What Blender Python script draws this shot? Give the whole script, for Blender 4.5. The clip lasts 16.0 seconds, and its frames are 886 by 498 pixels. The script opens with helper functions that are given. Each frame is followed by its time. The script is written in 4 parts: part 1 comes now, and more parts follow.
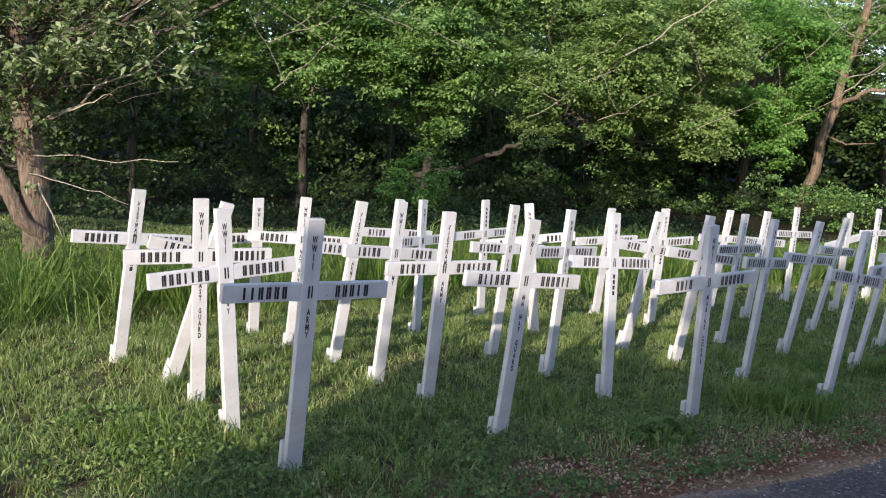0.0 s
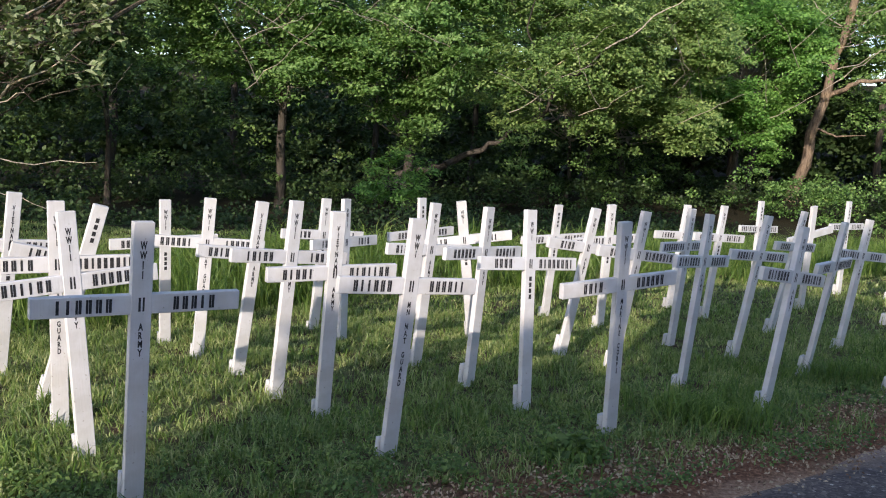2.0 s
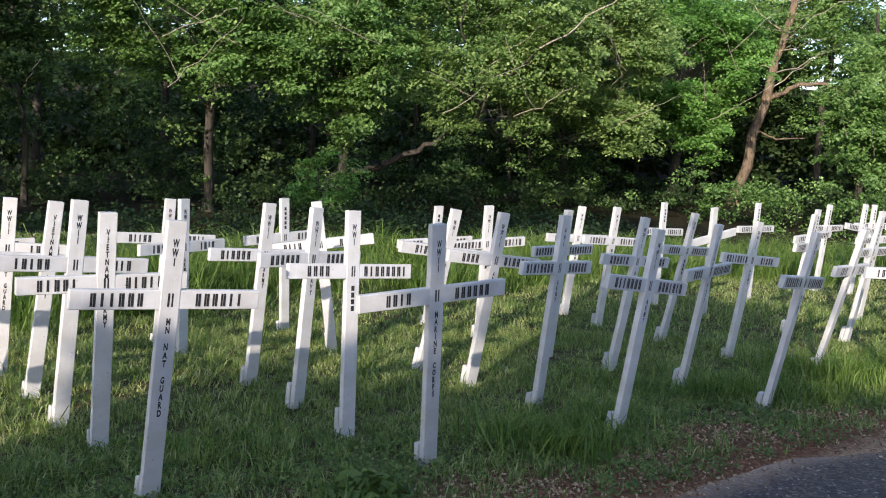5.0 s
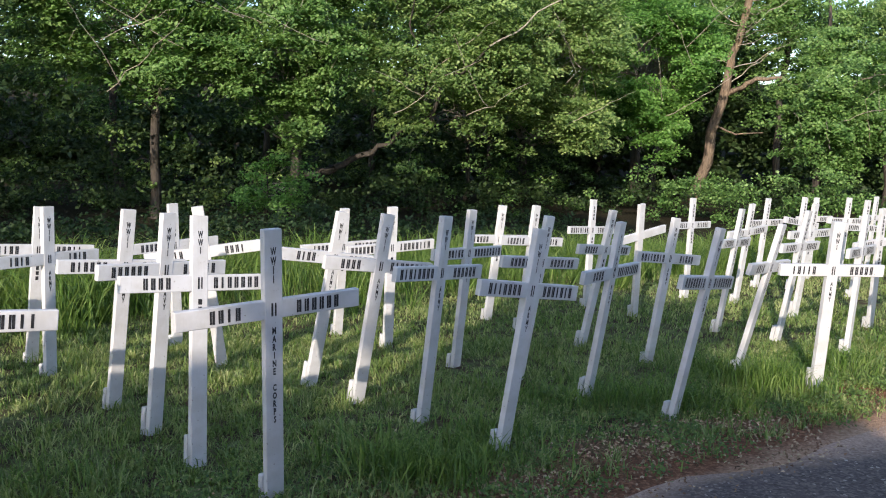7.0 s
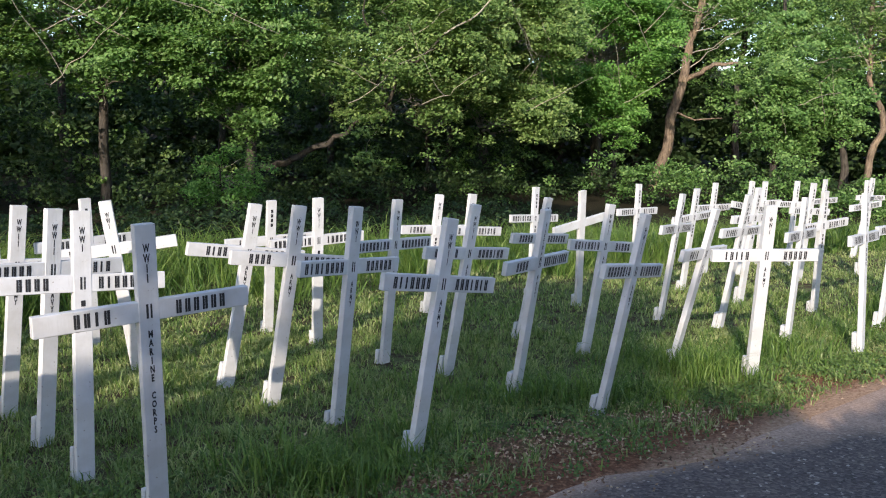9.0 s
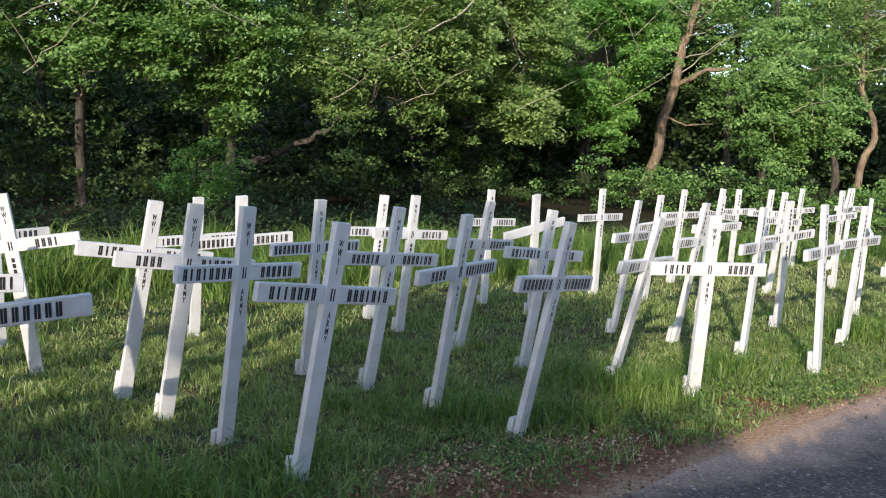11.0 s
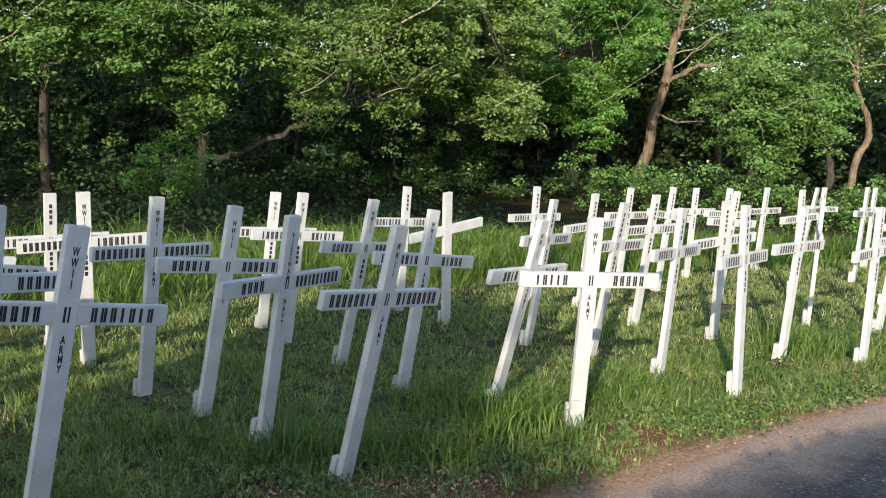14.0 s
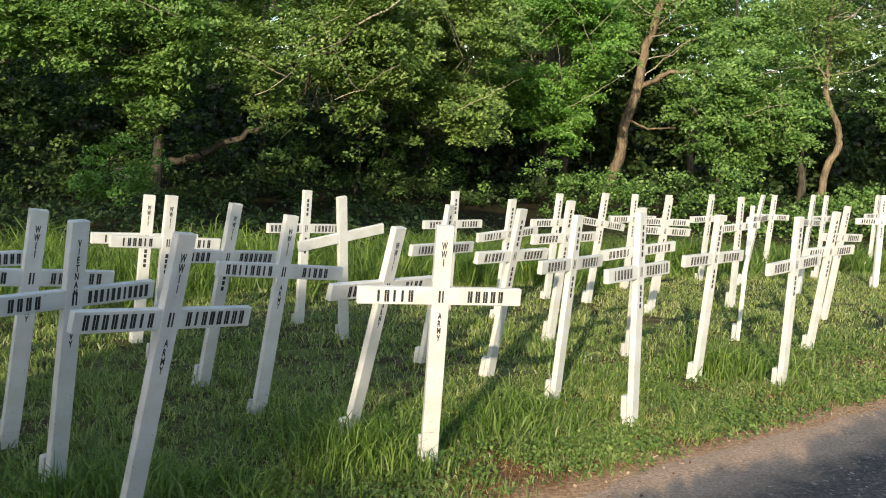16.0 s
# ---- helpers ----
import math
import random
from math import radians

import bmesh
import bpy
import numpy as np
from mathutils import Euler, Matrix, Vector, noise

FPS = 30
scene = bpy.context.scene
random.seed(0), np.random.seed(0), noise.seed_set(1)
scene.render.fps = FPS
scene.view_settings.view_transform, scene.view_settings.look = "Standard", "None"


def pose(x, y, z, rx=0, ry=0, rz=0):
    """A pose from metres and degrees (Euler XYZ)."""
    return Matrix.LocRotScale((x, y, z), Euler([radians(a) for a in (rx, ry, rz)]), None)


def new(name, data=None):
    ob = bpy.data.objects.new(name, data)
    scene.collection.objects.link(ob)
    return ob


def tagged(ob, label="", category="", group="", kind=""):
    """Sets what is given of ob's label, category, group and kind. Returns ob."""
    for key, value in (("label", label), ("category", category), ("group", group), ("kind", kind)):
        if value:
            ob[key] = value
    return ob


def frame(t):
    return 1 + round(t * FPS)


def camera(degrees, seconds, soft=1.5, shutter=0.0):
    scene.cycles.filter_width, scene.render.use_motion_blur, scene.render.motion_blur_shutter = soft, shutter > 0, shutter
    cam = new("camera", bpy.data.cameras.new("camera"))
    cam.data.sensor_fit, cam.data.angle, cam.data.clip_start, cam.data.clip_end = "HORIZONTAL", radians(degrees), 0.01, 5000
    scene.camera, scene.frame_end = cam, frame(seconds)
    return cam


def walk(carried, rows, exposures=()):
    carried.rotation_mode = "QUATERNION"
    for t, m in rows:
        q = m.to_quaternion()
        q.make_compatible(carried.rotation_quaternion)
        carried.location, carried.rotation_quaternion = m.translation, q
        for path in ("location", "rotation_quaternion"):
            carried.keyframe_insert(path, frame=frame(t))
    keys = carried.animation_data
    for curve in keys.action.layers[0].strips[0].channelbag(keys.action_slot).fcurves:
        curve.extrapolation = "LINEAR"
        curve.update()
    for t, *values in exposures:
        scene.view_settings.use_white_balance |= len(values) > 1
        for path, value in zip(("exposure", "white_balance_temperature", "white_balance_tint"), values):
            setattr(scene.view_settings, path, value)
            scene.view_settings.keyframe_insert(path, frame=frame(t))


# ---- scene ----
cam = camera(54.9, 16.0, soft=1.1)
METRES, EYE, TILT, LEAN, TURN = 5.978, 1.65, 0.0, 0.0, 0.0
ROWS = [
    (0.0, 0.0, 0.0, 0.0, 0.44, -7.38, -3.37),
    (0.5, 0.026, 0.0198, -0.0008, 0.59, -7.38, -3.16),
    (1.0, 0.0539, 0.0409, -0.0014, 0.9, -7.52, -2.99),
    (1.5, 0.086, 0.0636, -0.0017, 0.77, -7.46, -2.53),
    (2.0, 0.1101, 0.0791, -0.0012, 0.39, -7.44, -2.52),
    (2.5, 0.1291, 0.093, -0.0016, -0.06, -7.58, -2.81),
    (3.0, 0.1481, 0.1059, -0.0015, -0.47, -7.43, -3.18),
    (3.5, 0.1764, 0.1254, -0.0019, -0.67, -7.21, -3.1),
    (6.0, 0.3116, 0.2206, -0.0071, -3.47, -7.1, -2.21),
    (6.5, 0.341, 0.2394, -0.0074, -3.87, -6.95, -1.86),
    (7.0, 0.3657, 0.2565, -0.0077, -4.13, -6.96, -1.67),
    (7.5, 0.3846, 0.2693, -0.009, -4.75, -7.32, -1.51),
    (8.0, 0.3975, 0.2779, -0.0101, -5.35, -7.72, -1.39),
    (8.5, 0.4114, 0.285, -0.0106, -5.99, -7.8, -1.06),
    (9.0, 0.4256, 0.2959, -0.0108, -6.31, -7.56, -0.84),
    (11.5, 0.5503, 0.3785, -0.0111, -6.37, -7.57, -2.36),
    (12.0, 0.5848, 0.4005, -0.011, -6.3, -7.52, -2.2),
    (12.5, 0.6173, 0.4224, -0.0114, -6.26, -7.3, -2.03),
    (13.0, 0.6429, 0.4393, -0.0121, -6.14, -7.36, -1.95),
    (13.5, 0.6654, 0.4538, -0.0128, -6.09, -7.63, -2.21),
    (14.0, 0.6914, 0.4703, -0.0133, -5.95, -7.76, -2.47),
    (14.5, 0.7188, 0.4853, -0.0131, -5.81, -7.64, -2.84),
    (15.0, 0.7516, 0.5059, -0.0137, -5.99, -7.84, -2.99),
    (15.5, 0.7949, 0.5323, -0.0159, -6.56, -7.94, -3.05),
    (16.0, 0.8309, 0.5544, -0.0163, -6.89, -7.31, -2.92),
]
walk(cam, [(t, pose(0, 0, EYE, TILT, LEAN, TURN) @ pose(METRES * x, METRES * y, METRES * z, 90 + pitch, roll, yaw)) for t, x, y, z, yaw, pitch, roll in ROWS],
     exposures=[(0.0, 1.0, 6550, 17), (1.5, 0.89, 6550, 17), (3.0, 0.97, 6550, 16), (9.0, 1.0, 6500, 14), (12.5, 1.02, 6700, 10), (14.5, 1.01, 7100, 7), (16.0, 1.0, 7800, 4)])

# ---- light ----
SUN_EL, SUN_AZ = radians(20.0), radians(20.5)      # shadows run towards +y, a little to +x
to_sun = Vector((-math.sin(SUN_AZ) * math.cos(SUN_EL), -math.cos(SUN_AZ) * math.cos(SUN_EL), math.sin(SUN_EL)))
world = bpy.data.worlds.new("sky")
scene.world = world
world.use_nodes = True
sky = world.node_tree.nodes.new("ShaderNodeTexSky")
sky.sky_type, sky.sun_disc = "NISHITA", False
sky.ozone_density, sky.dust_density = 1.7, 0.7
sky.sun_elevation, sky.sun_rotation = SUN_EL, math.pi + SUN_AZ
back = world.node_tree.nodes["Background"]
world.node_tree.links.new(sky.outputs[0], back.inputs[0])
back.inputs[1].default_value = 0.15
sun = new("sun", bpy.data.lights.new("sun", "SUN"))
sun.data.energy, sun.data.angle, sun.data.color = 3.1, radians(0.55), (1.0, 0.9, 0.74)
sun.rotation_mode = "QUATERNION"
sun.rotation_quaternion = to_sun.to_track_quat("Z", "Y")


# ---- materials ----
def material(name, rough=0.8, spec=0.3):
    m = bpy.data.materials.new(name)
    m.use_nodes = True
    b = m.node_tree.nodes["Principled BSDF"]
    b.inputs["Roughness"].default_value = rough
    b.inputs["Specular IOR Level"].default_value = spec
    return m, m.node_tree.nodes, m.node_tree.links, b


def noise_node(nodes, links, scale, detail=4.0, rough=0.6, coord="Object"):
    c = nodes.new("ShaderNodeTexCoord")
    n = nodes.new("ShaderNodeTexNoise")
    n.inputs["Scale"].default_value, n.inputs["Detail"].default_value, n.inputs["Roughness"].default_value = scale, detail, rough
    links.new(c.outputs[coord], n.inputs["Vector"])
    return n


def ramp(nodes, links, source, *stops):
    r = nodes.new("ShaderNodeValToRGB")
    e = r.color_ramp.elements
    while len(e) < len(stops):
        e.new(0.5)
    for el, (p, c) in zip(e, stops):
        el.position, el.color = p, (*c, 1)
    links.new(source, r.inputs[0])
    return r


def mixed(nodes, links, fac, a, b, mode="MIX"):
    m = nodes.new("ShaderNodeMix")
    m.data_type, m.blend_type = "RGBA", mode
    for sock, v in ((m.inputs[0], fac), (m.inputs[6], a), (m.inputs[7], b)):
        if isinstance(v, (int, float)):
            sock.default_value = v
        elif isinstance(v, tuple):
            sock.default_value = (*v, 1)
        else:
            links.new(v, sock)
    return m.outputs[2]


def bump(nodes, links, bsdf, height, strength, dist=0.01):
    b = nodes.new("ShaderNodeBump")
    b.inputs["Strength"].default_value, b.inputs["Distance"].default_value = strength, dist
    links.new(height, b.inputs["Height"])
    links.new(b.outputs[0], bsdf.inputs["Normal"])


def white_paint():
    m, n, l, b = material("white_painted_wood", 0.55, 0.35)
    info = n.new("ShaderNodeObjectInfo")
    tint = ramp(n, l, info.outputs["Random"], (0.0, (0.58, 0.58, 0.605)), (1.0, (0.655, 0.655, 0.68)))
    big = noise_node(n, l, 5.0, 5)
    dirt = ramp(n, l, big.outputs["Fac"], (0.42, (0.86, 0.85, 0.82)), (0.6, (1, 1, 1)))
    col = mixed(n, l, 1.0, tint.outputs[0], dirt.outputs[0], "MULTIPLY")
    specks = noise_node(n, l, 60.0, 2)
    chip = ramp(n, l, specks.outputs["Fac"], (0.27, (0.45, 0.4, 0.34)), (0.31, (1, 1, 1)))
    col = mixed(n, l, 0.7, col, chip.outputs[0], "MULTIPLY")
    l.new(col, b.inputs["Base Color"])
    c = n.new("ShaderNodeTexCoord")
    mp = n.new("ShaderNodeMapping")
    mp.inputs["Scale"].default_value = (60, 60, 4)
    l.new(c.outputs["Object"], mp.inputs[0])
    g = n.new("ShaderNodeTexNoise")
    g.inputs["Scale"].default_value, g.inputs["Detail"].default_value = 2.0, 4
    l.new(mp.outputs[0], g.inputs["Vector"])
    bump(n, l, b, g.outputs["Fac"], 0.25, 0.004)
    return m


def black_paint():
    m, n, l, b = material("black_lettering", 0.6, 0.3)
    s = noise_node(n, l, 40, 3)
    r = ramp(n, l, s.outputs["Fac"], (0.3, (0.012, 0.012, 0.014)), (0.75, (0.04, 0.04, 0.045)))
    l.new(r.outputs[0], b.inputs["Base Color"])
    return m


def leaf_mat(name, dark, mid, light, through_leaf=0.35, patch=0.4, rough=0.5):
    """Leaves: colour by leaf and by larger patches, light passing through the blade."""
    m, n, l, b = material(name, rough, 0.35)
    geo = n.new("ShaderNodeNewGeometry")
    r = ramp(n, l, geo.outputs["Random Per Island"], (0.0, dark), (0.5, mid), (1.0, light))
    big = noise_node(n, l, patch, 3)
    shade = ramp(n, l, big.outputs["Fac"], (0.3, (0.65, 0.75, 0.6)), (0.7, (1.15, 1.08, 1.0)))
    col = mixed(n, l, 1.0, r.outputs[0], shade.outputs[0], "MULTIPLY")
    l.new(col, b.inputs["Base Color"])
    tr = n.new("ShaderNodeBsdfTranslucent")
    warm = mixed(n, l, 1.0, col, (1.12, 1.18, 0.7), "MULTIPLY")
    l.new(warm, tr.inputs["Color"])
    mx = n.new("ShaderNodeMixShader")
    mx.inputs[0].default_value = through_leaf
    l.new(b.outputs[0], mx.inputs[1])
    l.new(tr.outputs[0], mx.inputs[2])
    l.new(mx.outputs[0], n["Material Output"].inputs[0])
    return m


def bark_mat(name, a, b_, scale=1.0):
    m, n, l, b = material(name, 0.9, 0.15)
    c = n.new("ShaderNodeTexCoord")
    mp = n.new("ShaderNodeMapping")
    mp.inputs["Scale"].default_value = (9 * scale, 9 * scale, 1.6 * scale)
    l.new(c.outputs["Object"], mp.inputs[0])
    g = n.new("ShaderNodeTexNoise")
    g.inputs["Scale"].default_value, g.inputs["Detail"].default_value, g.inputs["Roughness"].default_value = 1.6, 8, 0.65
    l.new(mp.outputs[0], g.inputs["Vector"])
    r = ramp(n, l, g.outputs["Fac"], (0.32, a), (0.68, b_))
    lich = noise_node(n, l, 1.1, 3)
    pale = ramp(n, l, lich.outputs["Fac"], (0.5, (1, 1, 1)), (0.7, (1.35, 1.3, 1.15)))
    l.new(mixed(n, l, 1.0, r.outputs[0], pale.outputs[0], "MULTIPLY"), b.inputs["Base Color"])
    bump(n, l, b, g.outputs["Fac"], 0.9, 0.04)
    return m


def from_edge(n, l, wobble=0.25, near=0.0):
    """Metres beyond the road's edge, a little ragged; near: what is added along the lane's first stretch."""
    c = n.new("ShaderNodeTexCoord")
    dot = n.new("ShaderNodeVectorMath")
    dot.operation = "DOT_PRODUCT"
    dot.inputs[1].default_value = (-0.62, 1.0, 0.0)
    l.new(c.outputs["Object"], dot.inputs[0])
    rag = noise_node(n, l, 3.0, 6, 0.65)
    m = n.new("ShaderNodeMath")
    m.operation = "MULTIPLY_ADD"
    l.new(rag.outputs["Fac"], m.inputs[0])
    m.inputs[1].default_value = wobble * 2
    m.inputs[2].default_value = -3.42 - wobble
    a = n.new("ShaderNodeMath")
    l.new(dot.outputs["Value"], a.inputs[0])
    l.new(m.outputs[0], a.inputs[1])
    if not near:
        return a.outputs[0]
    sep = n.new("ShaderNodeSeparateXYZ")
    l.new(c.outputs["Object"], sep.inputs[0])
    more = n.new("ShaderNodeMapRange")
    for key, v in (("From Min", 4.0), ("From Max", 5.7), ("To Min", near), ("To Max", 0.0)):
        more.inputs[key].default_value = v
    l.new(sep.outputs[0], more.inputs["Value"])
    both = n.new("ShaderNodeMath")
    l.new(a.outputs[0], both.inputs[0])
    l.new(more.outputs[0], both.inputs[1])
    return both.outputs[0]


def spread(n, l, value, lo, hi):
    r = n.new("ShaderNodeMapRange")
    r.inputs["From Min"].default_value, r.inputs["From Max"].default_value = lo, hi
    l.new(value, r.inputs["Value"])
    return r.outputs[0]


def soil_mat():
    m, n, l, b = material("soil_with_thatch", 0.95, 0.1)
    fine = noise_node(n, l, 38, 6, 0.7)
    big = noise_node(n, l, 0.9, 4)
    mid = noise_node(n, l, 5, 5)
    earth = ramp(n, l, fine.outputs["Fac"], (0.3, (0.025, 0.018, 0.012)), (0.55, (0.09, 0.062, 0.042)), (0.75, (0.22, 0.165, 0.11)))
    moss = ramp(n, l, fine.outputs["Fac"], (0.3, (0.065, 0.085, 0.03)), (0.7, (0.24, 0.275, 0.115)))
    f = ramp(n, l, mid.outputs["Fac"], (0.4, (0, 0, 0)), (0.6, (1, 1, 1)))
    sand = ramp(n, l, fine.outputs["Fac"], (0.3, (0.22, 0.13, 0.08)), (0.52, (0.46, 0.29, 0.19)), (0.72, (0.66, 0.47, 0.34)))
    turf = mixed(n, l, f.outputs[0], earth.outputs[0], moss.outputs[0])
    rusty = mixed(n, l, 1.0, earth.outputs[0], (3.0, 2.05, 1.75), "MULTIPLY")
    edge = from_edge(n, l, 0.3, 0.3)
    col = mixed(n, l, spread(n, l, edge, 0.5, 1.4), rusty, turf)
    col = mixed(n, l, spread(n, l, edge, 0.06, 0.3), sand.outputs[0], col)
    col = mixed(n, l, spread(n, l, edge, -4.7, -4.3), turf, col)
    # leaf mould of the wood floor, with the trees' shade in its colour
    shaded_mould = ramp(n, l, fine.outputs["Fac"], (0.3, (0.015, 0.013, 0.008)), (0.6, (0.045, 0.038, 0.022)), (0.8, (0.1, 0.078, 0.046)))
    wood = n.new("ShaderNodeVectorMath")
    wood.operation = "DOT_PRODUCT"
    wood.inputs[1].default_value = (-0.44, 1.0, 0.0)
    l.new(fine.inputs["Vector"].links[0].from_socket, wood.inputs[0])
    l.new(mixed(n, l, spread(n, l, wood.outputs["Value"], 13.6, 15.2), col, shaded_mould.outputs[0]), b.inputs["Base Color"])
    bump(n, l, b, fine.outputs["Fac"], 0.9, 0.03)
    return m


def asphalt_mat():
    m, n, l, b = material("worn_asphalt", 0.85, 0.3)
    c = n.new("ShaderNodeTexCoord")
    v = n.new("ShaderNodeTexVoronoi")
    v.inputs["Scale"].default_value = 60
    l.new(c.outputs["Object"], v.inputs["Vector"])
    stone = ramp(n, l, v.outputs["Color"], (0.0, (0.058, 0.047, 0.047)), (0.5, (0.1, 0.082, 0.08)), (0.84, (0.18, 0.148, 0.138)), (0.92, (0.36, 0.32, 0.3)), (1.0, (0.6, 0.56, 0.52)))
    big = noise_node(n, l, 1.3, 5)
    worn = ramp(n, l, big.outputs["Fac"], (0.35, (0.75, 0.74, 0.75)), (0.65, (1.2, 1.12, 1.02)))
    grit = noise_node(n, l, 55, 5, 0.7)
    dust = ramp(n, l, grit.outputs["Fac"], (0.3, (0.23, 0.145, 0.1)), (0.52, (0.48, 0.32, 0.235)), (0.72, (0.68, 0.5, 0.39)))
    tar = mixed(n, l, 1.0, stone.outputs[0], worn.outputs[0], "MULTIPLY")
    dusty = mixed(n, l, 0.93, tar, dust.outputs[0])
    l.new(mixed(n, l, spread(n, l, from_edge(n, l, 0.28, -0.45), -0.75, -0.42), tar, dusty), b.inputs["Base Color"])
    bump(n, l, b, v.outputs["Distance"], 0.6, 0.008)
    return m


WHITE, BLACK, SOIL, ASPHALT = white_paint(), black_paint(), soil_mat(), asphalt_mat()
GRASS = leaf_mat("lawn_blades", (0.12, 0.19, 0.06), (0.265, 0.345, 0.13), (0.49, 0.5, 0.28), 0.38, 1.1, 0.45)
TALL = leaf_mat("tall_grass_blades", (0.07, 0.14, 0.032), (0.145, 0.24, 0.058), (0.26, 0.35, 0.115), 0.38, 0.8, 0.45)
WEED = leaf_mat("weed_leaves", (0.07, 0.13, 0.035), (0.13, 0.21, 0.06), (0.23, 0.32, 0.1), 0.3, 2.0, 0.5)
LITTER = leaf_mat("dry_leaves", (0.12, 0.06, 0.042), (0.33, 0.19, 0.13), (0.66, 0.5, 0.38), 0.1, 2.0, 0.8)
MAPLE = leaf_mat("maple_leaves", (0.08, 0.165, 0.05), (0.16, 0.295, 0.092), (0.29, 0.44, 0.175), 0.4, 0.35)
MAPLE_BRIGHT = leaf_mat("bright_maple_leaves", (0.08, 0.19, 0.046), (0.16, 0.335, 0.085), (0.28, 0.48, 0.15), 0.42, 0.35)
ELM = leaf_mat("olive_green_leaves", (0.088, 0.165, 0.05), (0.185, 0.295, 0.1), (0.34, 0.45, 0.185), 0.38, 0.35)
# leaf colours darkened to stand for the shade inside the wood
SHADED_LEAVES = leaf_mat("shaded_wood_leaves", (0.026, 0.054, 0.02), (0.046, 0.086, 0.032), (0.085, 0.135, 0.052), 0.3, 0.3)
# shaded copy of the maple colours, for crowns left of the clearing
SHADED_MAPLE = leaf_mat("shaded_maple_leaves", (0.045, 0.09, 0.034), (0.085, 0.15, 0.055), (0.16, 0.24, 0.095), 0.35, 0.35)
SILVER = leaf_mat("pale_backed_leaves", (0.06, 0.105, 0.04), (0.125, 0.185, 0.08), (0.42, 0.47, 0.32), 0.3, 0.9)
BARK = bark_mat("grey_brown_bark", (0.026, 0.022, 0.019), (0.1, 0.088, 0.076))
BARK_TAN = bark_mat("tan_bark", (0.06, 0.045, 0.034), (0.28, 0.215, 0.16))
BARK_OLD = bark_mat("gnarled_bark", (0.05, 0.037, 0.03), (0.28, 0.215, 0.17), 2.6)
TWIG_GREY = bark_mat("grey_twigs", (0.045, 0.038, 0.032), (0.17, 0.145, 0.12), 3.0)
TWIG = bark_mat("pale_twigs", (0.24, 0.21, 0.175), (0.5, 0.45, 0.38), 3.0)


# ---- mesh helpers ----
def fast_mesh(name, verts, faces):
    """A mesh from numpy arrays: verts (n, 3), faces (m, k)."""
    me = bpy.data.meshes.new(name)
    verts, faces = np.asarray(verts, np.float32), np.asarray(faces, np.int32)
    k = faces.shape[1]
    me.vertices.add(len(verts))
    me.vertices.foreach_set("co", verts.ravel())
    me.loops.add(faces.size)
    me.loops.foreach_set("vertex_index", faces.ravel())
    me.polygons.add(len(faces))
    me.polygons.foreach_set("loop_start", np.arange(0, faces.size, k, dtype=np.int32))
    me.update(calc_edges=True)
    return me


def part(name, bm, mat, parent=None, label="", kind=""):
    me = bm
    if isinstance(bm, bmesh.types.BMesh):
        me = bpy.data.meshes.new(name)
        bm.to_mesh(me)
        bm.free()
    me.materials.append(mat)
    ob = new(name, me)
    ob.parent = parent
    return tagged(ob, label, kind=kind)


def empty_at(name, m):
    e = new(name)
    e.empty_display_size = 0.2
    e.matrix_world = m
    return e


def box(bm, x0, x1, y0, y1, z0, z1, bevel=0.003):
    r = bmesh.ops.create_cube(bm, size=1, matrix=Matrix.Translation(((x0 + x1) / 2, (y0 + y1) / 2, (z0 + z1) / 2)) @ Matrix.Diagonal((x1 - x0, y1 - y0, z1 - z0, 1)))
    if bevel:
        edges = {e for v in r["verts"] for e in v.link_edges}
        bmesh.ops.bevel(bm, geom=list(edges), offset=bevel, segments=1, affect="EDGES")
    return bm


def tubes(paths, sides=8):
    """One array mesh of tapered tubes; each path is a list of (x, y, z, radius)."""
    V, F = [], []
    for path in paths:
        p = np.array(path, float)
        base = len(V)
        for i, (x, y, z, r) in enumerate(p):
            d = p[min(i + 1, len(p) - 1), :3] - p[max(i - 1, 0), :3]
            d /= np.linalg.norm(d) + 1e-9
            a = np.cross(d, (0.31, 0.95, 0.02))
            a /= np.linalg.norm(a) + 1e-9
            b = np.cross(d, a)
            for k in range(sides):
                w = 2 * math.pi * k / sides
                rr = r * (1 + 0.12 * math.sin(3 * w + i * 1.3 + x))
                V.append(np.array((x, y, z)) + rr * (math.cos(w) * a + math.sin(w) * b))
        for i in range(len(p) - 1):
            for k in range(sides):
                k2 = (k + 1) % sides
                F.append((base + i * sides + k, base + i * sides + k2, base + (i + 1) * sides + k2, base + (i + 1) * sides + k))
    me = fast_mesh("tube", V, F)
    me.polygons.foreach_set("use_smooth", np.ones(len(F), bool))
    return me


def wander(rng, start, end, r0, r1, n=7, wob=0.06):
    """A crooked tapered path from start to end."""
    s, e = np.array(start, float), np.array(end, float)
    length = np.linalg.norm(e - s)
    out = []
    off = np.zeros(3)
    for i in range(n + 1):
        t = i / n
        if 0 < i < n:
            off = off * 0.6 + rng.normal(0, wob * length / 2, 3)
        q = s + (e - s) * t + (off if 0 < i < n else 0)
        out.append((*q, r0 + (r1 - r0) * t))
    return out


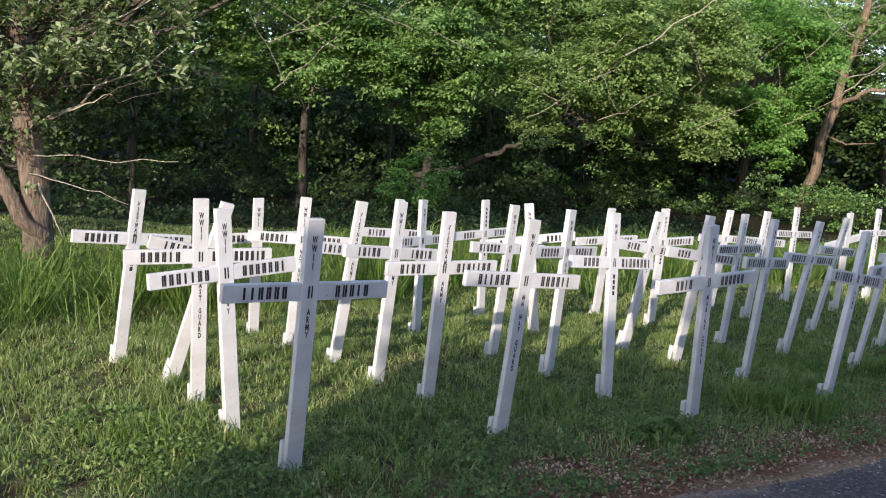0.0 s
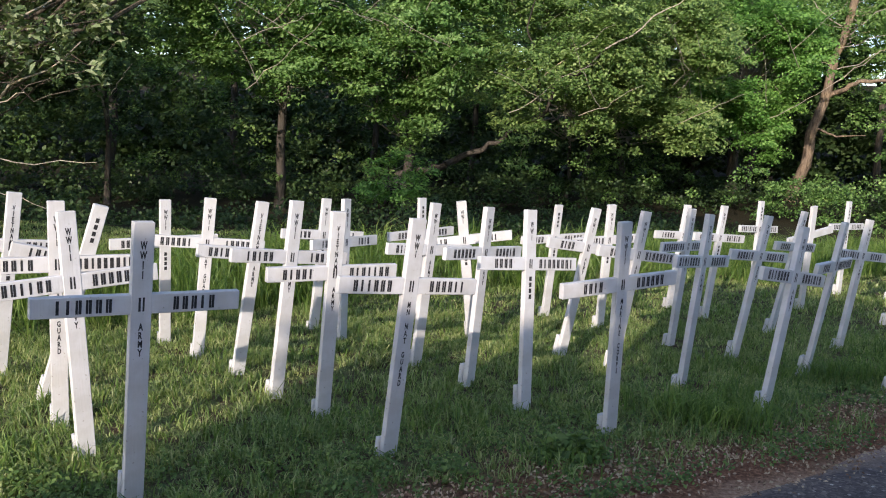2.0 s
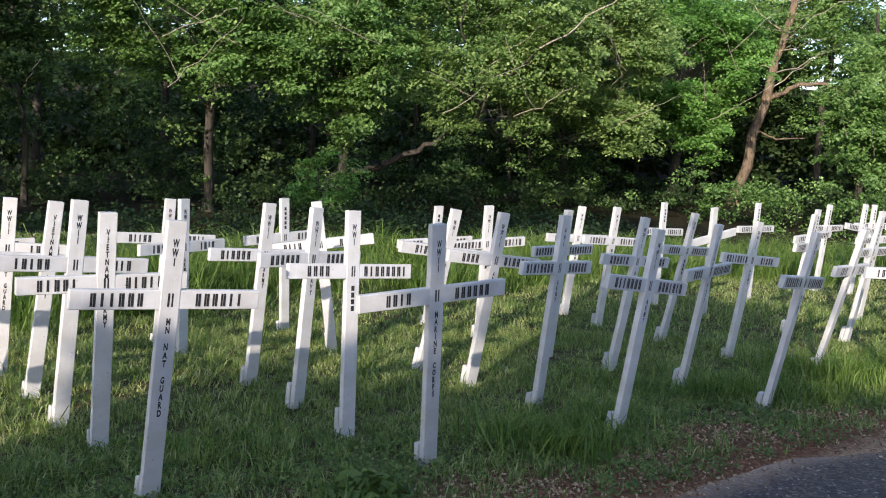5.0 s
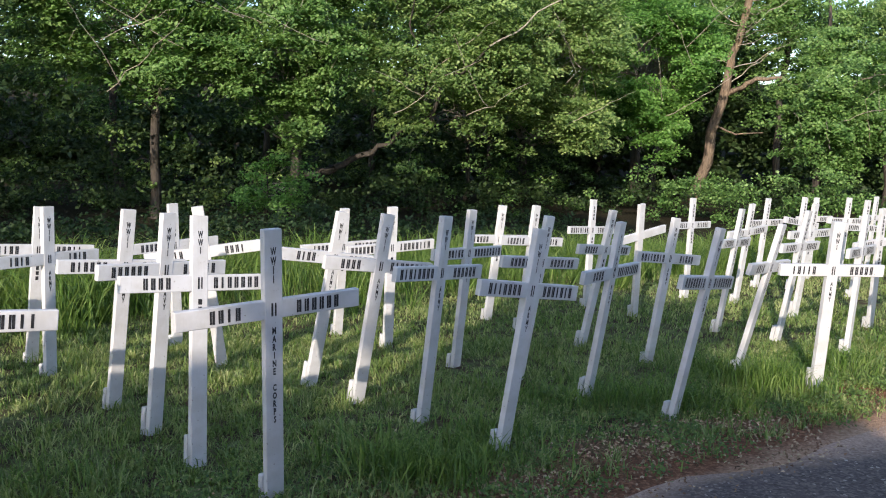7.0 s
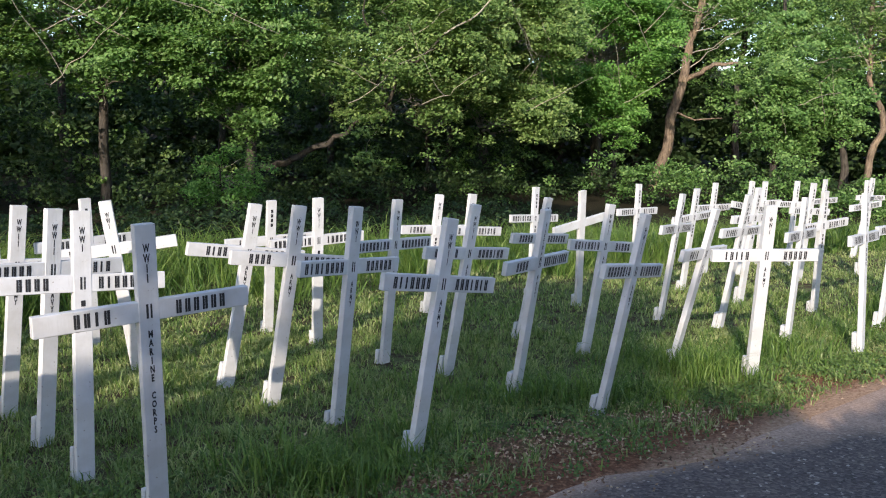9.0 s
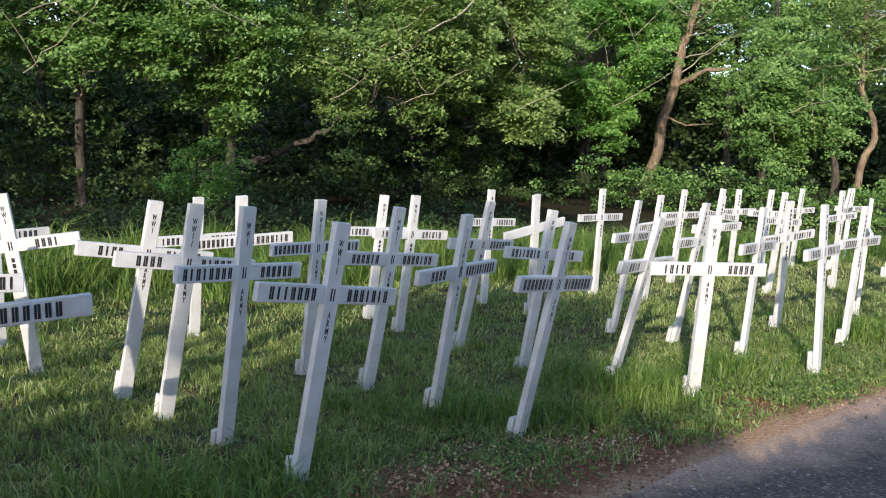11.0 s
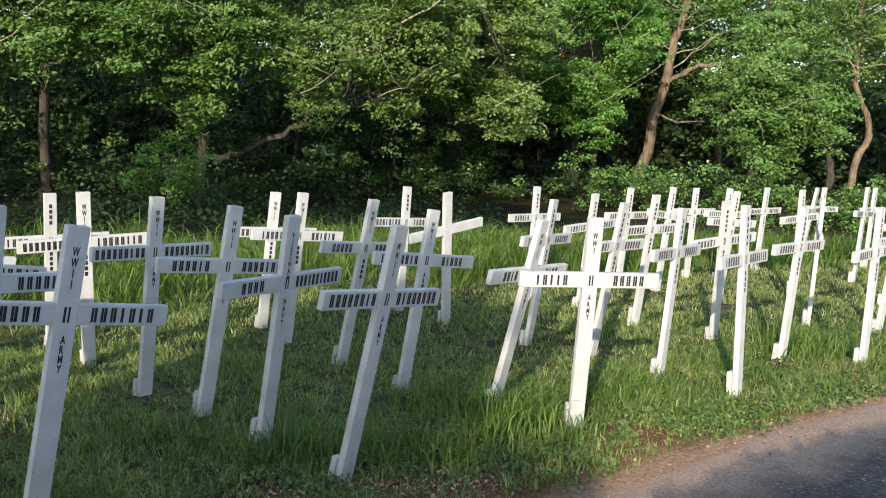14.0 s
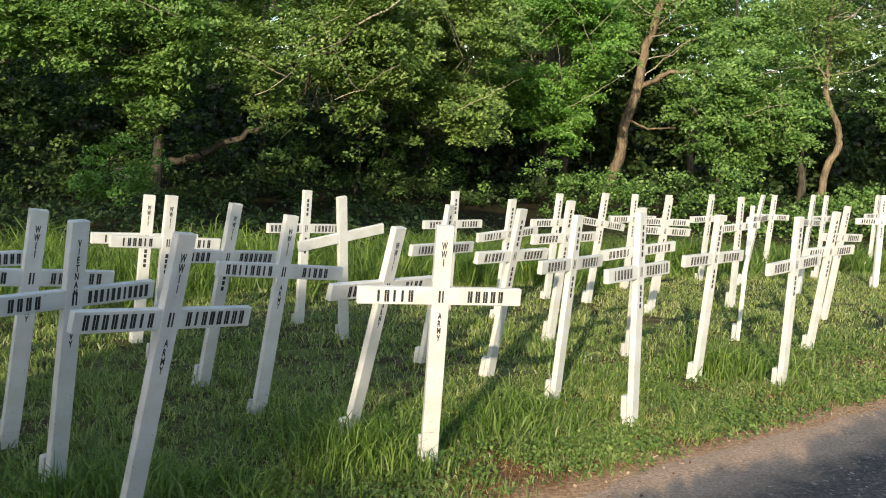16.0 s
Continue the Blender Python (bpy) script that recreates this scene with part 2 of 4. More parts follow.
def leaf_mesh(rng, centres, length, width, up=0.75, fold=0.12, facing=None):
    """Leaves as pointed blades round the centres, facing mostly up; each a kite of two triangles."""
    n = len(centres)
    nor = rng.normal(0, 1, (n, 3))
    nor /= np.linalg.norm(nor, axis=1, keepdims=True)
    nor[:, 2] = np.abs(nor[:, 2])
    nor = nor * (1 - up) + (np.array((-0.2, -0.5, 0.75)) if facing is None else facing) * up
    nor /= np.linalg.norm(nor, axis=1, keepdims=True)
    d = np.cross(nor, rng.normal(0, 1, (n, 3)))
    d /= np.linalg.norm(d, axis=1, keepdims=True)
    s = np.cross(nor, d)
    ln = (length * rng.uniform(0.6, 1.25, n))[:, None]
    wd = (width * rng.uniform(0.6, 1.25, n))[:, None]
    c = np.asarray(centres)
    v = np.stack([c - d * ln * 0.5, c + s * wd * 0.5 + nor * ln * fold - d * ln * 0.05, c + d * ln * 0.5 - nor * ln * fold, c - s * wd * 0.5 + nor * ln * fold - d * ln * 0.05], 1).reshape(-1, 3)
    return fast_mesh("leaves", v, np.arange(4 * n).reshape(-1, 4))


def spray_points(rng, hubs, per, spread, flat):
    """Leaf places in flat, drooping sprays round the hubs."""
    h = np.repeat(np.asarray(hubs, float), per, 0)
    n = len(h)
    ang, rad = rng.uniform(0, 2 * math.pi, n), spread * np.sqrt(rng.uniform(0, 1, n)) * np.repeat(rng.uniform(0.5, 1.25, len(hubs)), per)
    o = np.stack([rad * np.cos(ang), rad * np.sin(ang), rng.normal(0, flat, n) - 0.35 * rad * rad / spread], 1)
    return h + o


def blades(rng, xy, z, height, width, lean=0.5):
    """Grass blades, bent, three faces' worth of two segments each."""
    n = len(xy)
    a, b = rng.uniform(0, 2 * math.pi, n), rng.uniform(0, 2 * math.pi, n)
    h = height * rng.uniform(0.5, 1.25, n) * (0.55 + 0.9 * np.clip(patches(xy[:, 0], xy[:, 1], 2.6), 0, 1))
    w = width * rng.uniform(0.7, 1.3, n)
    k = h * lean * rng.uniform(0.1, 1.3, n)
    dx, dy, sx, sy = np.cos(a), np.sin(a), np.cos(b), np.sin(b)
    x, y = xy[:, 0], xy[:, 1]
    z = z - 0.012
    v = np.stack([
        np.stack([x - sx * w / 2, y - sy * w / 2, z], 1), np.stack([x + sx * w / 2, y + sy * w / 2, z], 1),
        np.stack([x + dx * k * 0.35 + sx * w * 0.4, y + dy * k * 0.35 + sy * w * 0.4, z + h * 0.6], 1),
        np.stack([x + dx * k * 0.35 - sx * w * 0.4, y + dy * k * 0.35 - sy * w * 0.4, z + h * 0.6], 1),
        np.stack([x + dx * k, y + dy * k, z + h * (1 - 0.25 * lean)], 1)], 1).reshape(-1, 3)
    i = np.arange(n)[:, None] * 5
    f = np.concatenate([i + (0, 1, 2), i + (0, 2, 3), i + (3, 2, 4)], 1).reshape(-1, 3)
    return fast_mesh("blades", v, f)


# ---- ground ----
def wave(x, y):
    return 0.018 * np.sin(1.7 * x + 0.6 * y) * np.sin(1.3 * y - 0.4 * x) + 0.01 * np.sin(4.1 * x - 2.2 * y)


def road_edge(x):
    return 3.42 + 0.62 * x


def ground_z(x, y):
    x, y = np.asarray(x, float), np.asarray(y, float)
    near = np.where(y < 9.5, 0.075 - 0.033 * np.maximum(y, -6), -0.2385 - 0.008 * (np.minimum(y, 15.5) - 9.5))
    d = np.clip((y - 15.5) / 8, 0, 1)
    drop = -0.75 * d * d * (3 - 2 * d) + 0.35 * np.clip((y - 30) / 12, 0, 1)
    h = np.clip((y - 57) / 18, 0, 1)
    drop = drop + 9.0 * h * h * (3 - 2 * h)
    off_road = np.clip((y - road_edge(x) - 0.2) / 0.5, 0, 1)
    return near + drop + wave(x, y) * off_road


def spaced(lo, hi, fine_lo, fine_hi, step):
    inner = np.arange(fine_lo, fine_hi + step / 2, step)
    g = [step * 1.35 ** i for i in range(1, 40)]
    out_hi, out_lo = fine_hi + np.cumsum(g), fine_lo - np.cumsum(g)
    return np.concatenate([[lo], out_lo[out_lo > lo][::-1], inner, out_hi[out_hi < hi], [hi]])


def sheet(name, xs, ys, mat):
    X, Y = np.meshgrid(xs, ys)
    v = np.stack([X.ravel(), Y.ravel(), ground_z(X, Y).ravel()], 1)
    w = len(xs)
    i = (np.arange(len(ys) - 1)[:, None] * w + np.arange(w - 1)).ravel()
    me = fast_mesh(name, v, np.stack([i, i + 1, i + w + 1, i + w], 1))
    me.polygons.foreach_set("use_smooth", np.ones(len(me.polygons), bool))
    return part(name, me, mat)


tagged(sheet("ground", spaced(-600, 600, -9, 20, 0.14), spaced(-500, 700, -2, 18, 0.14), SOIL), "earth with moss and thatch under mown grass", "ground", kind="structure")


def strip(name, mat, lo, hi, lift, wob, seed):
    """A sheet that runs along the road between two offsets from its edge, with a ragged far border."""
    r = np.random.default_rng(seed)
    xs = np.arange(-30, 45, 0.12)
    jag = np.interp(xs, xs[::3], r.normal(0, wob, len(xs[::3]))) + np.interp(xs, xs[::9], r.normal(0, wob * 1.3, len(xs[::9])))
    dent = np.interp(xs, [3.6, 4.5, 5.6, 6.6], [0.0, 0.17, 0.12, 0.0])
    rows = []
    cuts = [*np.linspace(0, 1, 13)[:-1], 1 - 0.3 / (hi - lo), 1 - 0.16 / (hi - lo), 1.0]
    steps = len(cuts) - 1
    for t in cuts:
        y = road_edge(xs) + lo + (hi - lo) * t + (jag - dent) * (t > 0.7)
        rows.append(np.stack([xs, y, ground_z(xs, y) + (lift if t < 1 else 0.002)], 1))
    v = np.concatenate(rows)
    w = len(xs)
    i = (np.arange(steps)[:, None] * w + np.arange(w - 1)).ravel()
    me = fast_mesh(name, v, np.stack([i, i + 1, i + w + 1, i + w], 1))
    return part(name, me, mat)


tagged(strip("road", ASPHALT, -4.2, -0.06, 0.022, 0.05, 4), "worn dark asphalt lane with pale stone chips", "road", kind="structure")


# ---- memorial crosses ----
GLYPHS = {}


def glyph(ch):
    """Vertices and faces of one capital of the built-in font, one unit high, centred."""
    if ch not in GLYPHS:
        cu = bpy.data.curves.new("glyph", "FONT")
        cu.body, cu.resolution_u, cu.offset = ch, 2, 0.04
        ob = bpy.data.objects.new("glyph", cu)
        me = bpy.data.meshes.new_from_object(ob)
        v = np.array([q.co[:2] for q in me.vertices])
        v -= (v.min(0) + v.max(0)) / 2
        v /= max(np.ptp(v[:, 1]), 1e-3)
        GLYPHS[ch] = (v, [tuple(p.vertices) for p in me.polygons])
        bpy.data.objects.remove(ob)
        bpy.data.meshes.remove(me)
        bpy.data.curves.remove(cu)
    return GLYPHS[ch]


FRONT = -0.021


def stacked(text, top, pitch, size):
    """Upright capitals one below the other on the post's face."""
    V, F = [], []
    z = top
    for ch in text:
        if ch != " ":
            v, f = glyph(ch)
            b = len(V)
            sx = min(0.6, 0.8 / max(np.ptp(v[:, 0]), 0.2)) * size
            V += [(q[0] * sx, FRONT - 0.0012, z + q[1] * size) for q in v]
            F += [tuple(b + i for i in p) for p in f]
        z -= pitch
    me = bpy.data.meshes.new("lettering")
    me.from_pydata(V, [], F)
    return me


def dashes(spans, z0, z1, y):
    V, F = [], []
    for a, b in spans:
        i = len(V)
        V += [(a, y, z0), (b, y, z0), (b, y, z1), (a, y, z1)]
        F.append((i, i + 1, i + 2, i + 3))
    me = bpy.data.meshes.new("lettering")
    me.from_pydata(V, [], F)
    return me


COUNT = [0]


def memorial_cross(x, y, z, heading, side, back_, height, bar_z, length, first, last, war, service):
    """A painted lap-jointed cross of 2 by 4 timber, screwed to a short stake behind its foot."""
    COUNT[0] += 1
    rng = random.Random(COUNT[0])
    m = pose(x, y, z, 0, 0, heading) @ pose(0, 0, 0, back_) @ pose(0, 0, 0, 0, side)
    lean = "leaning well to one side" if abs(side) > 5 else "tipped forward a little" if back_ > 6 else "standing nearly upright"
    e = tagged(empty_at("memorial_cross", m), f"white wooden memorial cross, black lettering, {lean}" if first else f"white wooden memorial cross without visible lettering, {lean}", "cross", "memorial crosses")
    post = part("post", box(bmesh.new(), -0.0445, 0.0445, -0.021, 0.02, -0.12, height), WHITE, e)
    tilt = rng.uniform(-0.6, 0.6)
    bar = box(bmesh.new(), -length / 2, length / 2, -0.0185, 0.0175, -0.044, 0.044)
    bmesh.ops.rotate(bar, verts=bar.verts, cent=(0, 0, 0), matrix=Matrix.Rotation(radians(tilt), 3, "Y"))
    bmesh.ops.translate(bar, verts=bar.verts, vec=(0, 0, bar_z))
    beam = part("crossbar", bar, WHITE, e)
    stake = box(bmesh.new(), -0.052, 0.03, 0.0225, 0.062, -0.15, 0.115 + rng.uniform(-0.02, 0.025), 0.005)
    part("stake", stake, WHITE, e, "short white stake behind the post's foot")
    if first:
        fy = -0.0185 - 0.0012
        for name, count, cx in (("first_word", first, -0.232), ("last_word", last, 0.232)):
            pitch = min(0.04, 0.335 / count)
            x0 = cx - pitch * count / 2
            spans = []
            for i in range(count):
                a = x0 + pitch * (i + 0.16)
                spans += [(a + 0.004, a + 0.016)] if rng.random() < 0.2 else [(a, a + 0.01), (a + pitch * 0.3, a + pitch * 0.6)]
            me = dashes(spans, -0.03, 0.03, 0.0)
            for v in me.vertices:
                a = radians(tilt)
                v.co = (v.co.x * math.cos(a) + v.co.z * math.sin(a), fy, bar_z + v.co.z * math.cos(a) - v.co.x * math.sin(a))
            part(name, me, BLACK, beam, "row of black letter bars", "stuff")
        part("middle_letter", dashes([(-0.013, -0.003), (0.005, 0.013)], bar_z - 0.031, bar_z + 0.031, FRONT - 0.0012), BLACK, post, "pair of black letter bars")
        if war:
            n = len(war)
            pitch = min(0.043, 0.27 / n)
            part("war_lettering", stacked(war, height - 0.1, pitch, pitch * 0.86), BLACK, post, "stacked black capitals", "stuff")
        else:
            k = rng.choice((4, 4, 5))
            part("war_lettering", tall_dashes(height - 0.08, 0.043, k), BLACK, post, "stacked black letter bars", "stuff")
        if service:
            n = len(service)
            pitch = min(0.039, 0.5 / n)
            part("service_lettering", stacked(service, bar_z - 0.1, pitch, pitch * 0.86), BLACK, post, "stacked black capitals", "stuff")
        else:
            part("service_lettering", tall_dashes(bar_z - 0.085, 0.04, 4), BLACK, post, "stacked black letter bars", "stuff")
    return e


def tall_dashes(top, pitch, count):
    V, F = [], []
    for i in range(count):
        z, b = top - i * pitch, len(V)
        V += [(-0.011, FRONT - 0.0012, z - 0.03), (0.011, FRONT - 0.0012, z - 0.03), (0.011, FRONT - 0.0012, z), (-0.011, FRONT - 0.0012, z)]
        F.append((b, b + 1, b + 2, b + 3))
    me = bpy.data.meshes.new("lettering")
    me.from_pydata(V, [], F)
    return me


memorial_cross(10.25, 9.75, -0.24, 34, 1, 3, 1.29, 0.93, 0.85, 6, 6, '', '')
memorial_cross(-0.7, 4.14, -0.05, 35, 1, 4.8, 1.29, 0.93, 0.88, 6, 5, 'WWII', 'ARMY')
memorial_cross(-1.15, 4.72, -0.08, 39, -3.7, -1.2, 1.28, 0.92, 0.87, 7, 7, 'WWII', 'NAVY')
memorial_cross(0.4, 4.93, -0.09, 34, 4.5, 2.4, 1.31, 0.95, 0.86, 6, 6, 'WWI', 'MN NAT GUARD')
memorial_cross(-1.47, 5.13, -0.08, 28, -0.5, 1.5, 1.29, 0.94, 0.88, 6, 10, 'WWII', 'COAST GUARD')
memorial_cross(1.71, 5.48, -0.11, 34, -2.4, 2.8, 1.32, 0.95, 0.92, 4, 6, 'WWII', 'MARINE CORPS')
memorial_cross(-0.05, 5.56, -0.1, 32, 1, 5, 1.29, 0.92, 0.84, 5, 7, 'VIETNAM', 'ARMY')
memorial_cross(-1.81, 5.67, -0.1, 32, 13.8, 8.2, 1.29, 0.92, 0.85, 5, 5, '', '')
memorial_cross(-0.42, 5.97, -0.12, 40, 4.7, 1.8, 1.32, 0.95, 0.86, 5, 5, 'WWII', 'ARMY')
memorial_cross(1.24, 6.01, -0.09, 36, 3.3, -5.7, 1.29, 0.93, 0.85, 4, 8, 'WWI', '')
memorial_cross(-2.34, 6.11, -0.12, 40, 4.4, 5, 1.29, 0.93, 0.86, 6, 7, 'VIETNAM', '')
memorial_cross(2.9, 6.16, -0.12, 40, 8.0, 3.3, 1.29, 0.94, 0.86, 7, 7, 'WWII', 'ARMY')
memorial_cross(-0.8, 6.47, -0.15, 35, 6.3, 3.7, 1.3, 0.92, 0.85, 6, 6, 'VIETNAM', 'ARMY')
memorial_cross(0.88, 6.52, -0.11, 48, 3.6, 2.1, 1.28, 0.95, 0.85, 6, 6, 'WWII', 'NAVY')
memorial_cross(2.475, 6.69, -0.14, 47, 3.7, 3.5, 1.32, 0.97, 0.84, 8, 6, 'WWI', 'ARMY')
memorial_cross(4.13, 6.85, -0.15, 46, 6.4, 8.4, 1.3, 0.94, 0.85, 8, 8, 'WWII', 'ARMY')
memorial_cross(-1.24, 6.99, -0.18, 25, 3.9, 1.7, 1.29, 0.94, 0.89, 6, 5, 'WWII', 'NAT GUARD')
memorial_cross(0.47, 7.1, -0.17, 40, 4.4, 2.3, 1.31, 0.94, 0.85, 6, 6, 'WWII', 'ARMY')
memorial_cross(2.06, 7.2, -0.14, 32, 6.7, 4.6, 1.29, 0.94, 0.85, 4, 8, 'WWII', 'ARMY')
memorial_cross(3.69, 7.36, -0.14, 49, 0.4, 8.5, 1.27, 0.91, 0.86, 4, 11, 'VIETNAM', 'NAVY')
memorial_cross(-1.66, 7.49, -0.21, 32, -1.2, 5.2, 1.26, 0.91, 0.87, 6, 5, 'WWII', '')
memorial_cross(5.49, 7.57, -0.09, 6, -0, 5, 1.23, 0.87, 0.84, 5, 5, 'WWI', 'ARMY')
memorial_cross(1.71, 7.66, -0.14, 32, 7.4, 6.4, 1.27, 0.93, 0.87, 4, 6, 'WWI', 'ARMY')
memorial_cross(-0.21, 7.85, -0.21, 55, 0.6, -0.3, 1.29, 0.91, 0.84, 4, 4, 'WWII', 'ARMY')
memorial_cross(3.28, 7.91, -0.18, 37, 5.3, 6.6, 1.29, 0.93, 0.87, 6, 7, 'WWII', 'ARMY')
memorial_cross(5.08, 8.07, -0.17, 45, 2.4, 12.2, 1.27, 0.92, 0.86, 4, 4, 'WWII', 'ARMY')
memorial_cross(0.95, 8.31, -0.18, 9, -7.9, 5.5, 1.28, 0.92, 0.89, 4, 4, 'WWI', '')
memorial_cross(-0.54, 8.34, -0.23, 36, 4, 1.7, 1.27, 0.93, 0.85, 5, 5, 'WWII', '')
memorial_cross(2.83, 8.35, -0.21, 43, 1.7, 4.2, 1.31, 0.96, 0.83, 9, 9, 'WWII', 'ARMY')
memorial_cross(6.92, 8.48, -0.14, 43, 0.5, -2.6, 1.3, 0.92, 0.84, 6, 8, '', '')
memorial_cross(4.52, 8.58, -0.23, 34, 6.4, 4.5, 1.29, 0.94, 0.88, 8, 5, 'WWII', 'ARMY')
memorial_cross(6.54, 9, -0.19, 45, 1.7, 2.8, 1.28, 0.94, 0.85, 6, 6, '', '')
memorial_cross(0.44, 9.01, -0.24, 42, -2.2, 1, 1.28, 0.92, 0.85, 4, 5, '', '')
memorial_cross(2.28, 9.05, -0.22, 28, -2.5, 6.5, 1.29, 0.93, 0.86, 9, 8, 'WWII', '')
memorial_cross(4.09, 9.2, -0.21, 41, 4.8, 8.8, 1.29, 0.92, 0.84, 5, 7, 'WWII', '')
memorial_cross(8.4, 9.31, -0.19, 36, -1.8, 1.1, 1.31, 0.95, 0.85, 6, 6, '', '')
memorial_cross(7.85, 9.61, -0.2, 35, -0.4, 3.6, 1.29, 0.95, 0.85, 6, 6, '', '')
memorial_cross(6.18, 9.63, -0.21, 40, 1.2, 8.9, 1.3, 0.94, 0.85, 6, 6, '', '')
memorial_cross(1.8, 9.71, -0.27, 29, -1.2, 8, 1.27, 0.9, 0.86, 4, 6, '', '')
memorial_cross(3.62, 9.92, -0.25, 34, 4, 3.6, 1.29, 0.93, 0.86, 6, 6, 'WWII', '')
memorial_cross(5.7, 9.98, -0.22, 48, 2.4, 6.9, 1.28, 0.93, 0.85, 6, 6, '', '')
memorial_cross(7.54, 10.31, -0.22, 26, -4.3, 4.5, 1.3, 0.93, 0.87, 6, 7, '', '')
memorial_cross(3.36, 10.48, -0.26, 28, 2.9, 5.7, 1.26, 0.9, 0.85, 5, 6, 'WWII', '')
memorial_cross(9.43, 10.69, -0.22, 30, -0.4, 5.7, 1.31, 0.94, 0.85, 6, 6, '', '')
memorial_cross(5.07, 10.81, -0.24, 34, -8.7, 7.9, 1.3, 0.94, 0.86, 0, 0, '', '')
memorial_cross(6.97, 10.86, -0.18, 32, -0.8, 7.2, 1.26, 0.92, 0.85, 6, 6, '', '')
memorial_cross(8.93, 11.12, -0.21, 63, -4.4, 1, 1.29, 0.93, 0.85, 6, 6, '', '')
memorial_cross(4.65, 11.36, -0.26, 37, 2.5, -0.2, 1.28, 0.92, 0.83, 8, 7, '', '')
memorial_cross(6.62, 11.7, -0.25, 36, -2.6, 7.9, 1.27, 0.92, 0.86, 6, 6, '', '')
memorial_cross(6.18, 12.24, -0.25, 36, 0.8, 0.9, 1.27, 0.92, 0.85, 6, 6, '', '')
memorial_cross(10.56, 12.32, -0.25, 29, 2.6, 4.6, 1.3, 0.94, 0.85, 6, 6, '', '')
memorial_cross(8.49, 12.35, -0.26, 27, 2.9, 3.7, 1.31, 0.94, 0.85, 6, 6, '', '')
memorial_cross(7.94, 12.92, -0.26, 32, 7.8, 0.2, 1.3, 0.94, 0.85, 6, 6, '', '')
memorial_cross(7.45, 12.97, -0.26, 34, 0.2, 4.6, 1.27, 0.93, 0.85, 6, 6, '', '')
memorial_cross(9.75, 12.97, -0.24, 31, -2, 1.2, 1.3, 0.94, 0.85, 6, 6, '', '')
memorial_cross(9.13, 13.84, -0.28, 24, 1.5, 2.6, 1.28, 0.93, 0.85, 6, 6, '', '')
memorial_cross(11.15, 13.92, -0.23, 42, 3.4, 1.8, 1.31, 0.94, 0.85, 6, 6, '', '')
memorial_cross(8.83, 14.19, -0.29, 26, 0.3, 2.4, 1.26, 0.93, 0.85, 6, 6, '', '')
memorial_cross(10.7, 14.64, -0.26, 45, 0.3, 8, 1.29, 0.95, 0.85, 6, 6, '', '')
memorial_cross(12.82, 14.77, -0.24, 6, -0.9, -0.3, 1.32, 0.94, 0.86, 6, 6, '', '')
memorial_cross(10.19, 14.9, -0.29, 31, -0.4, 3.8, 1.27, 0.92, 0.85, 6, 6, '', '')
memorial_cross(12.43, 15.68, -0.29, 34, 0, 1.7, 1.29, 0.93, 0.85, 6, 6, '', '')
memorial_cross(11.71, 15.96, -0.31, 26, 1.8, 1.9, 1.27, 0.92, 0.85, 6, 6, '', '')
memorial_cross(14.15, 16.94, -0.3, 34, -0.1, 0.9, 1.29, 0.93, 0.85, 6, 6, '', '')


